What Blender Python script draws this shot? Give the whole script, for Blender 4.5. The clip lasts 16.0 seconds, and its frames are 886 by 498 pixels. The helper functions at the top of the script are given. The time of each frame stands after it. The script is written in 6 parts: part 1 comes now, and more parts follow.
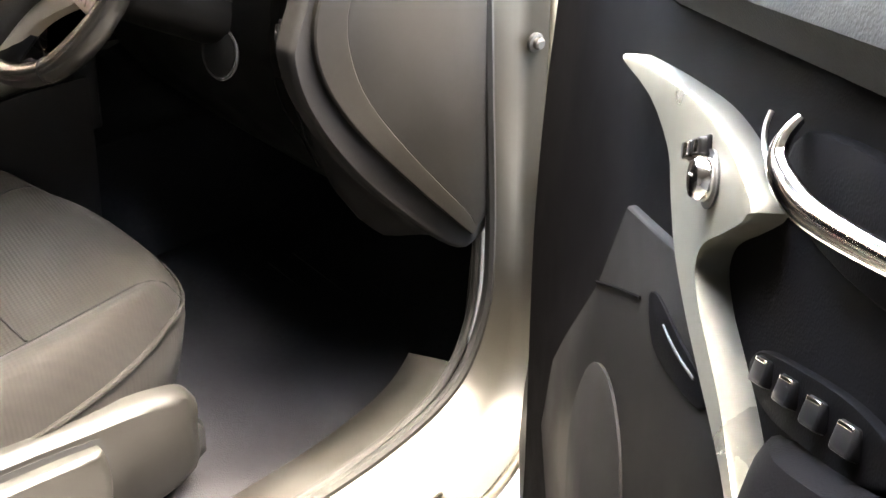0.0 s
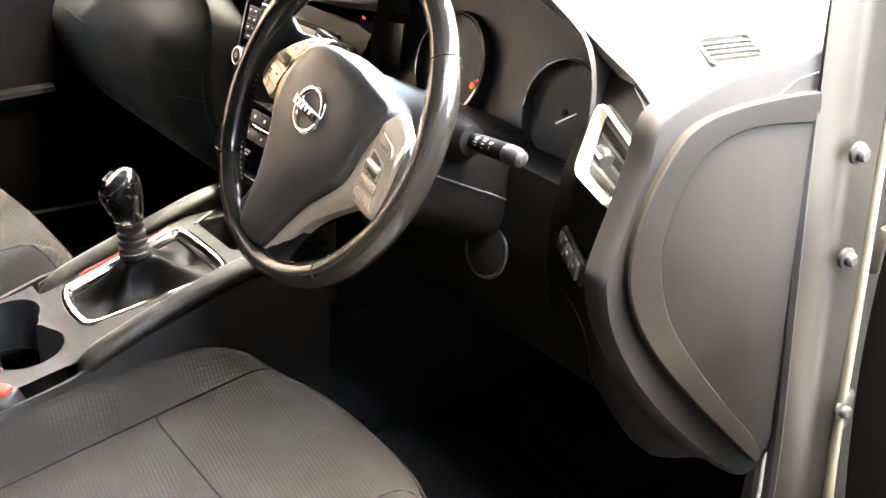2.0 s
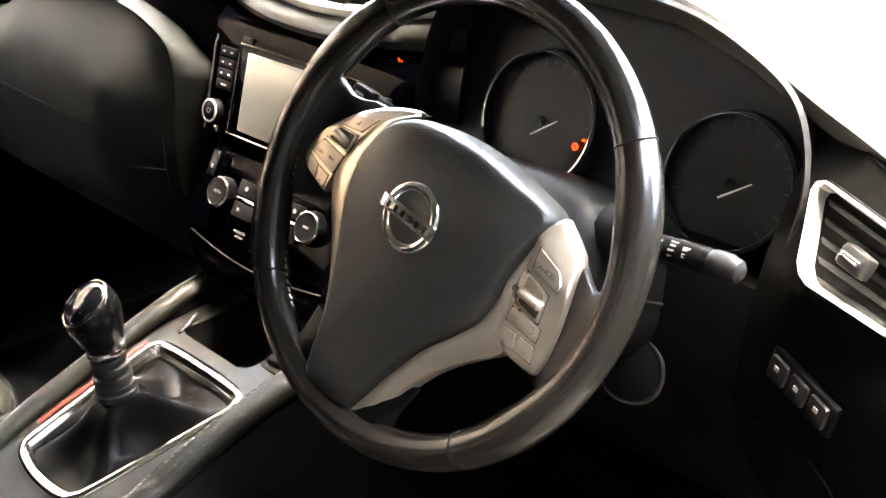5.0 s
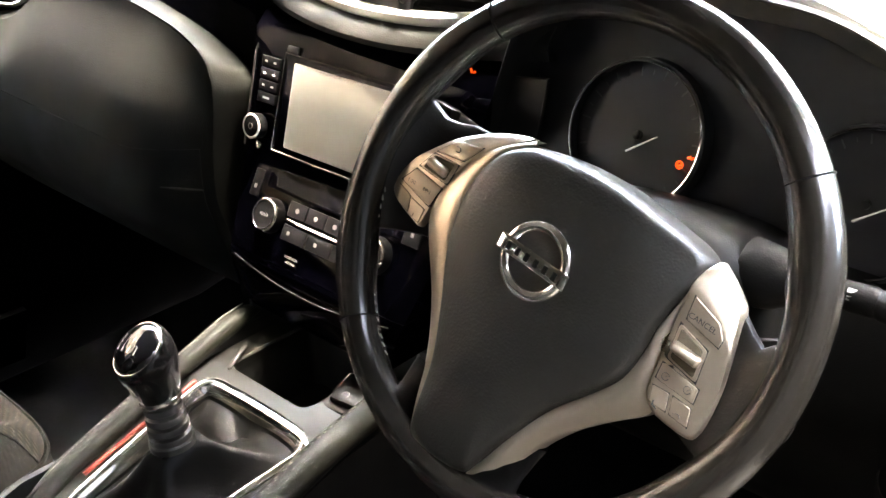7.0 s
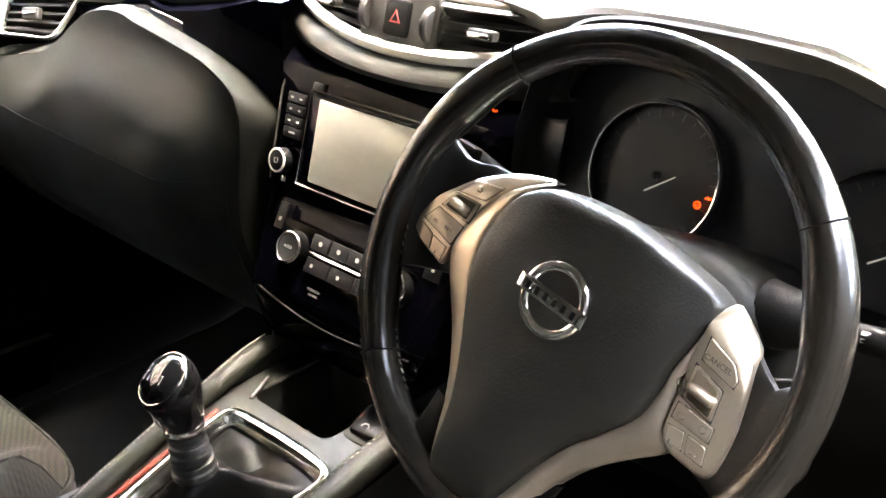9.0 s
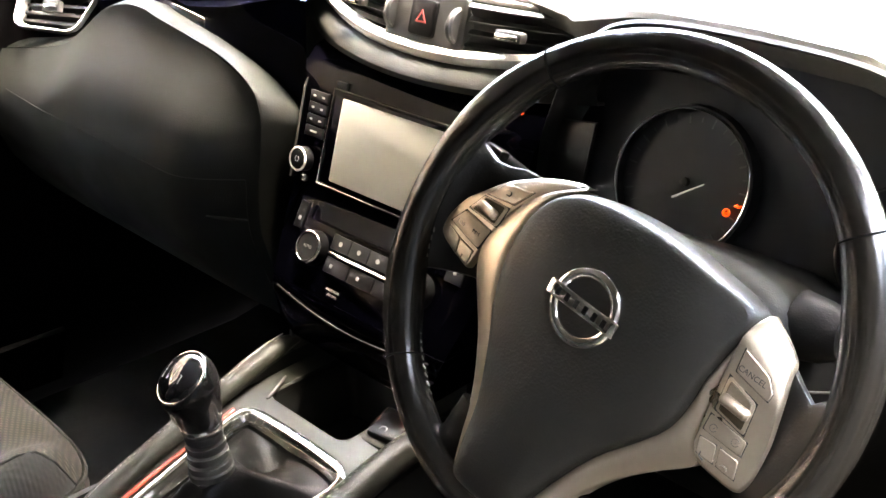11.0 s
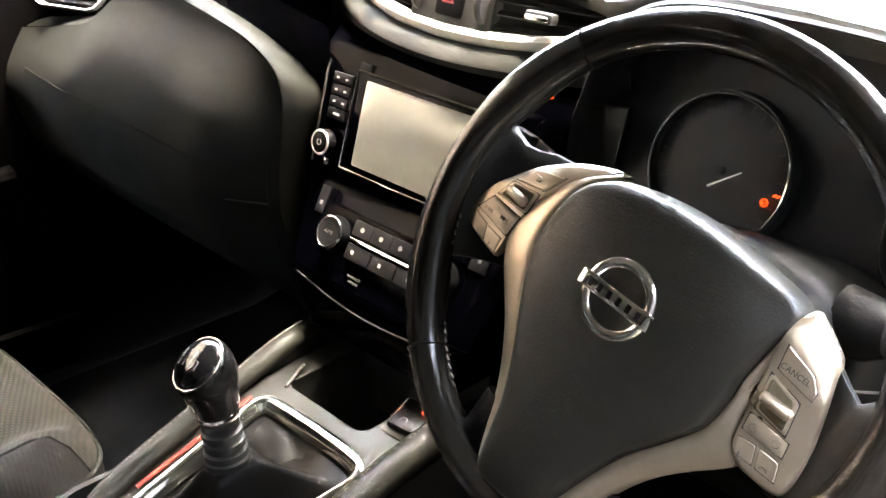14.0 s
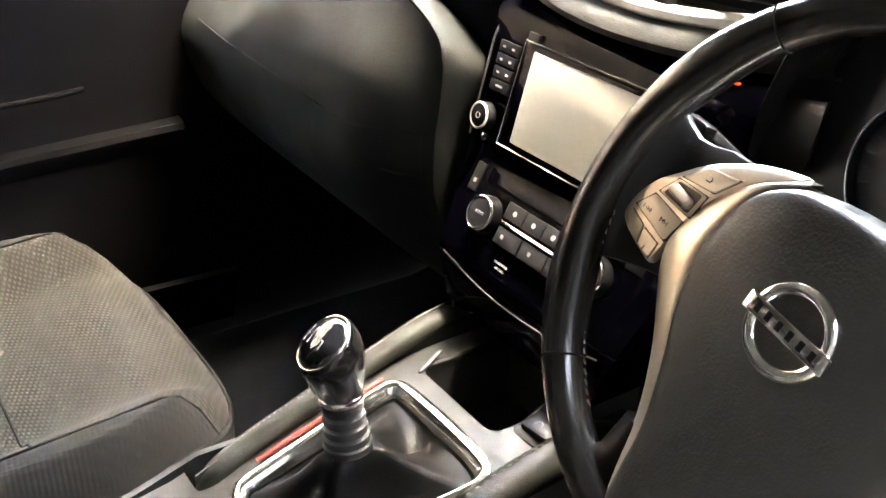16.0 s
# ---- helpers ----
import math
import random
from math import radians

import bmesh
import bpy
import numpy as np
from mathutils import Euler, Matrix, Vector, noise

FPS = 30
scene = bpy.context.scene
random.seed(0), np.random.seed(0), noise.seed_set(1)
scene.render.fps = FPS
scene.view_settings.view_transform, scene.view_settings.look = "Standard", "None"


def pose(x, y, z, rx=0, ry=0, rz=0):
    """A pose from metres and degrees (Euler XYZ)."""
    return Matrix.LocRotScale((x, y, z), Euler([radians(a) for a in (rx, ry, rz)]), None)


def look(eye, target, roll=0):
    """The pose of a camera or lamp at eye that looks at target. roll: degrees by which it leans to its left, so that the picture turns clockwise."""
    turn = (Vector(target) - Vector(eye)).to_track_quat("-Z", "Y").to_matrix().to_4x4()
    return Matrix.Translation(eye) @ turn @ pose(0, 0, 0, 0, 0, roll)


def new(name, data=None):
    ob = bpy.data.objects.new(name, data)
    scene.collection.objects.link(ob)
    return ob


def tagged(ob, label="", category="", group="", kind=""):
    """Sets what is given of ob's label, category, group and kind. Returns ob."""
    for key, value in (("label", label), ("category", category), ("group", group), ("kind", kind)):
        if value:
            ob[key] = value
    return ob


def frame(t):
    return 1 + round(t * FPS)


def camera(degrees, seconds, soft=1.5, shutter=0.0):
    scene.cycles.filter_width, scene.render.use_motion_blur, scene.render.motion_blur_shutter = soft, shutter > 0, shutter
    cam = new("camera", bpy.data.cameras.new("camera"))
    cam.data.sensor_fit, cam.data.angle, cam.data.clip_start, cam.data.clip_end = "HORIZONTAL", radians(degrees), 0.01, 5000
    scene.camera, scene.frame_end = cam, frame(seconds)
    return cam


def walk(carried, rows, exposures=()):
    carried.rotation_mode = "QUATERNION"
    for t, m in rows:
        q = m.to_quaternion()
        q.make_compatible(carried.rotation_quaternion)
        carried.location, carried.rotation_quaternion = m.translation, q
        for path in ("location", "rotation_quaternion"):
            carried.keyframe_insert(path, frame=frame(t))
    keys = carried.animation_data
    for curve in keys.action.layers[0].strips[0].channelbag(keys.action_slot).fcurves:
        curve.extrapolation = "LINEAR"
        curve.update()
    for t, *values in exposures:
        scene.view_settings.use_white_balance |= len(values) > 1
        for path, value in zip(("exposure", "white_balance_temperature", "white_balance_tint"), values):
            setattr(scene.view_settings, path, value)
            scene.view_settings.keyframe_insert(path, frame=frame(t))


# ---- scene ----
cam = camera(47.01, 16.0)
# seconds, place in metres, yaw to the left of ahead, pitch, roll in degrees
PATH = [
    (0.0, 1.4149, -0.5137, 1.2878, 41.45, -31.53, 4.91),
    (0.5, 1.3885, -0.5134, 1.2814, 40.35, -29.98, 5.72),
    (1.0, 1.3619, -0.5224, 1.2880, 47.09, -27.32, 4.82),
    (1.5, 1.2896, -0.5263, 1.3079, 51.21, -26.44, 3.33),
    (2.0, 1.2244, -0.5283, 1.3179, 51.34, -25.23, 2.94),
    (2.5, 1.1474, -0.5369, 1.3196, 50.78, -25.21, 2.64),
    (3.0, 1.0851, -0.5524, 1.3094, 49.70, -24.02, 2.19),
    (3.5, 1.0264, -0.5364, 1.3067, 48.96, -24.35, 1.89),
    (6.0, 0.7326, -0.4831, 1.2967, 40.48, -26.96, 1.06),
    (6.5, 0.7055, -0.4868, 1.2979, 41.37, -27.30, 0.96),
    (7.0, 0.6977, -0.4902, 1.3014, 41.15, -27.23, 0.43),
    (7.5, 0.6927, -0.4964, 1.3054, 42.12, -26.99, -0.13),
    (8.0, 0.6959, -0.4968, 1.3056, 42.63, -26.82, 0.11),
    (8.5, 0.6976, -0.4955, 1.3050, 42.74, -26.85, 0.54),
    (9.0, 0.7040, -0.4995, 1.3148, 42.37, -25.69, 0.58),
    (11.5, 0.6820, -0.5023, 1.3121, 42.80, -25.83, 1.74),
    (12.0, 0.6789, -0.5011, 1.3087, 42.74, -25.94, 1.90),
    (12.5, 0.6776, -0.5026, 1.3090, 42.95, -25.93, 1.83),
    (13.0, 0.6747, -0.5006, 1.3063, 42.98, -25.96, 1.90),
    (13.5, 0.6720, -0.4985, 1.3024, 43.02, -26.22, 1.95),
    (14.0, 0.6671, -0.4881, 1.2997, 44.01, -26.37, 1.81),
    (14.5, 0.6547, -0.4479, 1.2992, 48.77, -25.82, 2.12),
    (15.0, 0.6405, -0.4329, 1.2910, 50.69, -26.53, 2.52),
    (15.5, 0.6298, -0.4188, 1.2810, 52.24, -27.82, 2.15),
    (16.0, 0.6246, -0.4176, 1.2771, 55.16, -28.31, 1.83),
]
# seconds, stops, kelvin, tint
EXPOSURE = [(t, e + 0.70, 7250, 7) for t, e in ((0.0, 7.4), (0.5, 7.5), (1.0, 7.75), (1.5, 7.8), (2.5, 7.55), (3.5, 7.3), (6.0, 7.15), (13.5, 7.15), (14.5, 7.3), (15.0, 7.55), (16.0, 7.6))]
walk(cam, [(t, pose(x, y, z, 0, 0, yaw) @ pose(0, 0, 0, 90 + pitch) @ pose(0, 0, 0, 0, 0, roll)) for t, x, y, z, yaw, pitch, roll in PATH], EXPOSURE)
SKY, SUN = 0.10, 0.15

# ---- light ----
world = bpy.data.worlds.new("World")
scene.world = world
world.use_nodes = True
wn, wl = world.node_tree.nodes, world.node_tree.links
sky = wn.new("ShaderNodeTexSky")
sky.sky_type, sky.sun_disc = "NISHITA", False
sky.sun_elevation, sky.sun_rotation = radians(78), radians(20)
sky.air_density, sky.dust_density, sky.ozone_density = 1.0, 4.0, 0.5
wl.new(sky.outputs["Color"], wn["Background"].inputs["Color"])
wn["Background"].inputs["Strength"].default_value = SKY
sun = new("sun", bpy.data.lights.new("sun", "SUN"))
sun.data.energy, sun.data.angle, sun.data.color = SUN, radians(18), (1.0, 0.93, 0.82)
# The sun stands ahead of the car and to its right, high up.
sun.matrix_basis = look((math.sin(radians(20)), math.cos(radians(20)), 4.70), (0, 0, 0))


# ---- materials ----
def material(name, color, rough=0.5, metal=0.0, vary=0.25, vary_scale=9.0, bump=0.0, bump_scale=900.0, kind="noise",
             coat=0.0, spec=0.5, rough_vary=0.1, color2=None):
    m = bpy.data.materials.new(name)
    m.use_nodes = True
    n, l = m.node_tree.nodes, m.node_tree.links
    b = n["Principled BSDF"]
    b.inputs["Metallic"].default_value = metal
    b.inputs["Specular IOR Level"].default_value = spec
    b.inputs["Coat Weight"].default_value = coat
    b.inputs["Coat Roughness"].default_value = 0.05
    tc = n.new("ShaderNodeTexCoord")
    big = n.new("ShaderNodeTexNoise")
    big.inputs["Scale"].default_value, big.inputs["Detail"].default_value = vary_scale, 6
    l.new(tc.outputs["Object"], big.inputs["Vector"])
    fine = n.new("ShaderNodeTexNoise")
    fine.inputs["Scale"].default_value, fine.inputs["Detail"].default_value = vary_scale * 14, 4
    l.new(tc.outputs["Object"], fine.inputs["Vector"])
    both = n.new("ShaderNodeMath")
    both.operation = "MULTIPLY_ADD"
    l.new(fine.outputs["Fac"], both.inputs[0])
    both.inputs[1].default_value = 0.45
    l.new(big.outputs["Fac"], both.inputs[2])
    ramp = n.new("ShaderNodeMapRange")
    ramp.inputs["From Min"].default_value, ramp.inputs["From Max"].default_value = 0.5, 0.95
    l.new(both.outputs[0], ramp.inputs["Value"])
    mix = n.new("ShaderNodeMix")
    mix.data_type = "RGBA"
    c2 = color2 or tuple(min(1, c * (1 + vary)) for c in color)
    c1 = color if color2 else tuple(c * (1 - vary) for c in color)
    mix.inputs["A"].default_value, mix.inputs["B"].default_value = (*c1, 1), (*c2, 1)
    l.new(ramp.outputs["Result"], mix.inputs["Factor"])
    l.new(mix.outputs["Result"], b.inputs["Base Color"])
    rr = n.new("ShaderNodeMapRange")
    rr.inputs["From Min"].default_value, rr.inputs["From Max"].default_value = 0.35, 0.65
    rr.inputs["To Min"].default_value, rr.inputs["To Max"].default_value = max(0.02, rough - rough_vary), min(1, rough + rough_vary)
    l.new(big.outputs["Fac"], rr.inputs["Value"])
    l.new(rr.outputs["Result"], b.inputs["Roughness"])
    if bump:
        if kind == "cell":
            g = n.new("ShaderNodeTexVoronoi")
            g.feature = "SMOOTH_F1"
            out = g.outputs["Distance"]
        else:
            g = n.new("ShaderNodeTexNoise")
            g.inputs["Detail"].default_value = 3
            out = g.outputs["Fac"]
        g.inputs["Scale"].default_value = bump_scale
        l.new(tc.outputs["Object"], g.inputs["Vector"])
        bp = n.new("ShaderNodeBump")
        bp.inputs["Strength"].default_value, bp.inputs["Distance"].default_value = bump, 0.0006
        l.new(out, bp.inputs["Height"])
        l.new(bp.outputs["Normal"], b.inputs["Normal"])
    return m


def fabric(name, dark, light, scale=260.0, turns=(8, 98), crisp=False):
    m = material(name, dark, 0.92, vary=0.2, vary_scale=14, spec=0.2)
    n, l = m.node_tree.nodes, m.node_tree.links
    b = n["Principled BSDF"]
    b.inputs["Sheen Weight"].default_value = 0.01
    tc = n.new("ShaderNodeTexCoord")
    heights = []
    for turn in turns:
        mp = n.new("ShaderNodeMapping")
        mp.inputs["Rotation"].default_value = (0, 0, radians(turn))
        l.new(tc.outputs["Object"], mp.inputs["Vector"])
        w = n.new("ShaderNodeTexWave")
        w.inputs["Scale"].default_value, w.inputs["Distortion"].default_value = scale, 0.6
        l.new(mp.outputs["Vector"], w.inputs["Vector"])
        heights.append(w.outputs["Fac"])
    mul = n.new("ShaderNodeMath")
    total = n.new("ShaderNodeMath")
    total.operation = "ADD"
    l.new(heights[0], total.inputs[0])
    l.new(heights[1], total.inputs[1])
    mul.operation = "MULTIPLY"
    l.new(total.outputs[0], mul.inputs[0])
    mul.inputs[1].default_value = 0.5
    if crisp:
        total.operation = "MULTIPLY"
        mul.inputs[1].default_value = 1.6
    old = b.inputs["Base Color"].links[0].from_socket
    mix = n.new("ShaderNodeMix")
    mix.data_type = "RGBA"
    l.new(mul.outputs[0], mix.inputs["Factor"])
    l.new(old, mix.inputs["A"])
    mix.inputs["B"].default_value = (*light, 1)
    l.new(mix.outputs["Result"], b.inputs["Base Color"])
    bp = n.new("ShaderNodeBump")
    bp.inputs["Strength"].default_value, bp.inputs["Distance"].default_value = 0.3, 0.0008
    l.new(mul.outputs[0], bp.inputs["Height"])
    l.new(bp.outputs["Normal"], b.inputs["Normal"])
    return m


def glow(name, color, strength):
    m = bpy.data.materials.new(name)
    m.use_nodes = True
    b = m.node_tree.nodes["Principled BSDF"]
    b.inputs["Base Color"].default_value = (*color, 1)
    b.inputs["Emission Color"].default_value, b.inputs["Emission Strength"].default_value = (*color, 1), strength
    return m


def clear(name, tint=(1, 1, 1), rough=0.0):
    m = bpy.data.materials.new(name)
    m.use_nodes = True
    b = m.node_tree.nodes["Principled BSDF"]
    b.inputs["Base Color"].default_value = (*tint, 1)
    b.inputs["Transmission Weight"].default_value, b.inputs["Roughness"].default_value, b.inputs["IOR"].default_value = 1, rough, 1.45
    return m


SEAM = material("seam groove", (0.006, 0.006, 0.006), 0.95, spec=0.05)
RIM_LEATHER = material("rim leather", (0.0095, 0.0083, 0.0065), 0.23, vary=0.08, bump=0.12, bump_scale=700, kind="cell", spec=0.42, rough_vary=0.0)
PAD = material("airbag cover", (0.0165, 0.0153, 0.0128), 0.42, bump=0.3, bump_scale=620, kind="cell", spec=0.3, rough_vary=0.04)
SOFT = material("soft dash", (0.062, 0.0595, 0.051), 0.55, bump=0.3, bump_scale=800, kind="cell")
HARD = material("hard trim", (0.011, 0.0106, 0.0102), 0.5, bump=0.2, bump_scale=900, kind="cell", spec=0.35)
DARKER = material("recess plastic", (0.012, 0.012, 0.012), 0.6)
GLOSS = material("piano black", (0.0004, 0.0004, 0.0009), 0.06, spec=0.03, rough_vary=0.02)
SPOKE_LEATHER = material("spoke leather", (0.007, 0.0064, 0.0058), 0.42, bump=0.15, bump_scale=700, kind="cell", spec=0.35)
SILVER = material("satin silver", (0.44, 0.375, 0.29), 0.32, metal=0.8, vary=0.06, bump=0.05, rough_vary=0.06)
BUTTON = material("silver button", (0.42, 0.355, 0.275), 0.38, metal=0.75, vary=0.06)
CHROME = material("chrome", (0.85, 0.83, 0.79), 0.09, metal=1.0, vary=0.03, rough_vary=0.03)
MATT_CHROME = material("matt chrome", (0.84, 0.82, 0.75), 0.30, metal=0.55, vary=0.04, rough_vary=0.03)
KNOB_GLOSS = material("knob gloss", (0.004, 0.004, 0.0045), 0.05, spec=0.6, rough_vary=0.02)
GATE_CHROME = material("gate chrome", (0.86, 0.84, 0.78), 0.13, metal=1.0, vary=0.03, rough_vary=0.03)
MARK = material("printed mark", (0.24, 0.235, 0.22), 0.6)
DARK_MARK = material("dark mark", (0.05, 0.05, 0.05), 0.6)
# Switched-off screen: its pale reflection is put into the base colour.
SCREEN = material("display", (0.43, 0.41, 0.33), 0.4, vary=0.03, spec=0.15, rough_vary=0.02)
BTN_BLACK = material("black button", (0.0028, 0.0028, 0.0032), 0.45, spec=0.12)
RUBBER = material("rubber", (0.0085, 0.0083, 0.008), 0.55, bump=0.15, spec=0.3)
RAIL = material("rail leather", (0.0082, 0.0082, 0.0058), 0.5, bump=0.25, bump_scale=700, kind="cell", spec=0.2)
GAITER = material("gaiter leather", (0.0014, 0.0013, 0.0012), 0.4, bump=0.2, bump_scale=600, kind="cell", spec=0.08)
# Lip copy of the soft dash, darkened to offset light from above.
LIP_DIMMED = material("soft lip dimmed", (0.0105, 0.0105, 0.0084), 0.65, bump=0.35, bump_scale=800, kind="cell", spec=0.3)
DIM_THREAD = material("dark thread", (0.05, 0.048, 0.042), 0.8)
# Darker copy of the soft dash; weaker light is put into its colour.
SOFT_DIMMED = material("soft dash dimmed", (0.0046, 0.0049, 0.0038), 0.75, bump=0.3, bump_scale=800, kind="cell", spec=0.12)
TRAY = material("console plastic", (0.0050, 0.0049, 0.0039), 0.5, bump=0.2, kind="cell", spec=0.35)
CARPET = material("carpet", (0.014, 0.0138, 0.015), 0.95, bump=0.9, bump_scale=500, vary=0.4, spec=0.05)
SUEDE = fabric("seat fabric", (0.0042, 0.0037, 0.0028), (0.0130, 0.0114, 0.0084), 66)
WEAVE = fabric("woven seat fabric", (0.0036, 0.0030, 0.0020), (0.026, 0.0212, 0.0135), 55, (38, 118), True)
BOLSTER = fabric("bolster fabric", (0.0040, 0.0036, 0.0029), (0.0082, 0.0073, 0.0057), 60)
# Unseen lining, kept dark to cut bounced light.
LINING = material("head lining", (0.06, 0.057, 0.05), 0.9, bump=0.4)
PAINT = material("pale metallic paint", (0.022, 0.0203, 0.0162), 0.40, metal=0.4, vary=0.05, rough_vary=0.03)
# Painted edge that catches light: the highlight is put into this colour.
LIT_EDGE = material("pale lit edge", (0.11, 0.10, 0.075), 0.4, metal=0.3, vary=0.15, vary_scale=30)
SEAT_TRIM = material("seat side plastic", (0.0058, 0.0053, 0.0043), 0.45, bump=0.2)
END_COVER = material("dash end cover", (0.0050, 0.0045, 0.0037), 0.7, bump=0.2, spec=0.1)
END_RIM = material("dash end rim", (0.0032, 0.0030, 0.0028), 0.7, bump=0.2, spec=0.15)
END_INSET = material("dash end inset", (0.0030, 0.0028, 0.0024), 0.75, bump=0.2, spec=0.1)
DOOR_DARK = material("dark door trim", (0.0011, 0.0009, 0.0010), 0.8, bump=0.2, kind="cell", spec=0.03)
DOOR_SILVER = material("door silver trim", (0.12, 0.116, 0.093), 0.35, metal=0.5, vary=0.05)
RED = material("red plastic", (0.40, 0.018, 0.010), 0.35)
RED_TRIM = material("red trim line", (0.16, 0.02, 0.012), 0.35)
THREAD = material("grey thread", (0.16, 0.155, 0.14), 0.8)
DIAL = material("dial face", (0.011, 0.0104, 0.012), 0.5)
ROCKER_SLOT = material("rocker slot", (0.10, 0.085, 0.060), 0.85, bump=0.4, bump_scale=400, spec=0.04)
SHROUD = material("column plastic", (0.0036, 0.0035, 0.0032), 0.45, spec=0.06, bump=0.2, kind="cell")
DIM_RED = material("dim red mark", (0.20, 0.02, 0.015), 0.5)
LAMP_ORANGE = glow("orange telltale", (1.0, 0.07, 0.006), 0.008)
LAMP_RED = glow("red telltale", (1.0, 0.05, 0.02), 0.03)
NEEDLE = glow("pointer", (0.3, 0.28, 0.26), 0.004)
GLASS = clear("window glass", (0.95, 0.97, 0.96))
# Tint made up to dim the light through the unseen rear panes.
DIM_GLASS = clear("darkened glass", (0.10, 0.10, 0.11))
CONCRETE = material("yard floor", (0.035, 0.033, 0.03), 0.8, vary=0.15, vary_scale=2)


# ---- building ----
ZERO = Matrix()


def thing(name, place, label, category, group="", kind=""):
    ob = new(name)
    ob.location = place
    ob.empty_display_size = 0.05
    return tagged(ob, label, category, group, kind)


def base_inverse(parent):
    if parent is None or parent.parent is not None:
        return Matrix()
    return Matrix.Translation(-parent.location)


def finish(bm, angle=38):
    bmesh.ops.recalc_face_normals(bm, faces=bm.faces)
    me = bpy.data.meshes.new("mesh")
    bm.to_mesh(me)
    bm.free()
    me.shade_smooth()
    me.set_sharp_from_angle(angle=radians(angle))
    return me


def part(name, bm, mat, parent=None, label="", kind="", category="", angle=38, at=None):
    me = finish(bm, angle) if isinstance(bm, bmesh.types.BMesh) else bm
    if not me.materials:
        me.materials.append(mat)
    ob = new(name, me)
    if parent is not None:
        ob.parent = parent
        ob.matrix_parent_inverse = base_inverse(parent)
    if at is not None:
        ob.matrix_basis = at
    return tagged(ob, label, category, "", kind)


def grid(rows, bm=None, closed=False, cap=False):
    """A skin over rows of points, one row after the other."""
    bm = bm or bmesh.new()
    vs = [[bm.verts.new(p) for p in row] for row in rows]
    for a, b in zip(vs, vs[1:]):
        n = len(a)
        for k in range(n if closed else n - 1):
            bm.faces.new((a[k], a[(k + 1) % n], b[(k + 1) % n], b[k]))
    if cap:
        bm.faces.new(vs[0])
        bm.faces.new(vs[-1])
    return bm


def thicken(bm, by):
    """Gives a skin a thickness."""
    bmesh.ops.recalc_face_normals(bm, faces=bm.faces)
    bmesh.ops.solidify(bm, geom=bm.faces[:], thickness=by)
    return bm


def tube(path, radius, bm=None, sides=10, closed=False, flat=1.0, up=None):
    """A tube along a path. radius: a number, or one per point. flat: height against width. up: the way its height points."""
    bm = bm or bmesh.new()
    pts = [Vector(p) for p in path]
    n = len(pts)
    rows, last = [], Vector(up) if up else Vector((0.13, 0.31, 0.94))
    for k, p in enumerate(pts):
        a = pts[(k - 1) % n] if closed or k else p
        b = pts[(k + 1) % n] if closed or k < n - 1 else p
        d = (b - a).normalized()
        ref = Vector(up) if up else last
        s = d.cross(ref).normalized()
        v = s.cross(d).normalized()
        last = v
        r = radius[k] if isinstance(radius, (list, tuple)) else radius
        rows.append([p + s * r * math.cos(q) + v * r * flat * math.sin(q) for q in (2 * math.pi * j / sides for j in range(sides))])
    if closed:
        rows.append(rows[0])
        vs = [[bm.verts.new(p) for p in row] for row in rows[:-1]]
        for k in range(n):
            a, b = vs[k], vs[(k + 1) % n]
            for j in range(sides):
                bm.faces.new((a[j], a[(j + 1) % sides], b[(j + 1) % sides], b[j]))
        return bm
    return grid(rows, bm, True, True)


def smooth_path(pts, steps=8, closed=False):
    """Points along a curve through the given ones."""
    p = [Vector(q) for q in pts]
    n, out = len(p), []
    for k in range(n if closed else n - 1):
        a, b, c, d = (p[(k + j) % n] if closed else p[min(max(k + j, 0), n - 1)] for j in (-1, 0, 1, 2))
        for j in range(steps):
            t = j / steps
            out.append(0.5 * (2 * b + (c - a) * t + (2 * a - 5 * b + 4 * c - d) * t * t + (3 * b - a - 3 * c + d) * t ** 3))
    if not closed:
        out.append(p[-1])
    return out


def lerp_table(table, x):
    xs = [r[0] for r in table]
    return [float(np.interp(x, xs, [r[k] for r in table])) for k in range(1, len(table[0]))]


def rounded(w, h, r, steps=4):
    out = []
    for cx, cy, a in ((w / 2 - r, h / 2 - r, 0), (-w / 2 + r, h / 2 - r, 90), (-w / 2 + r, -h / 2 + r, 180), (w / 2 - r, -h / 2 + r, 270)):
        for k in range(steps + 1):
            q = radians(a + 90 * k / steps)
            out.append((cx + r * math.cos(q), cy + r * math.sin(q)))
    return out


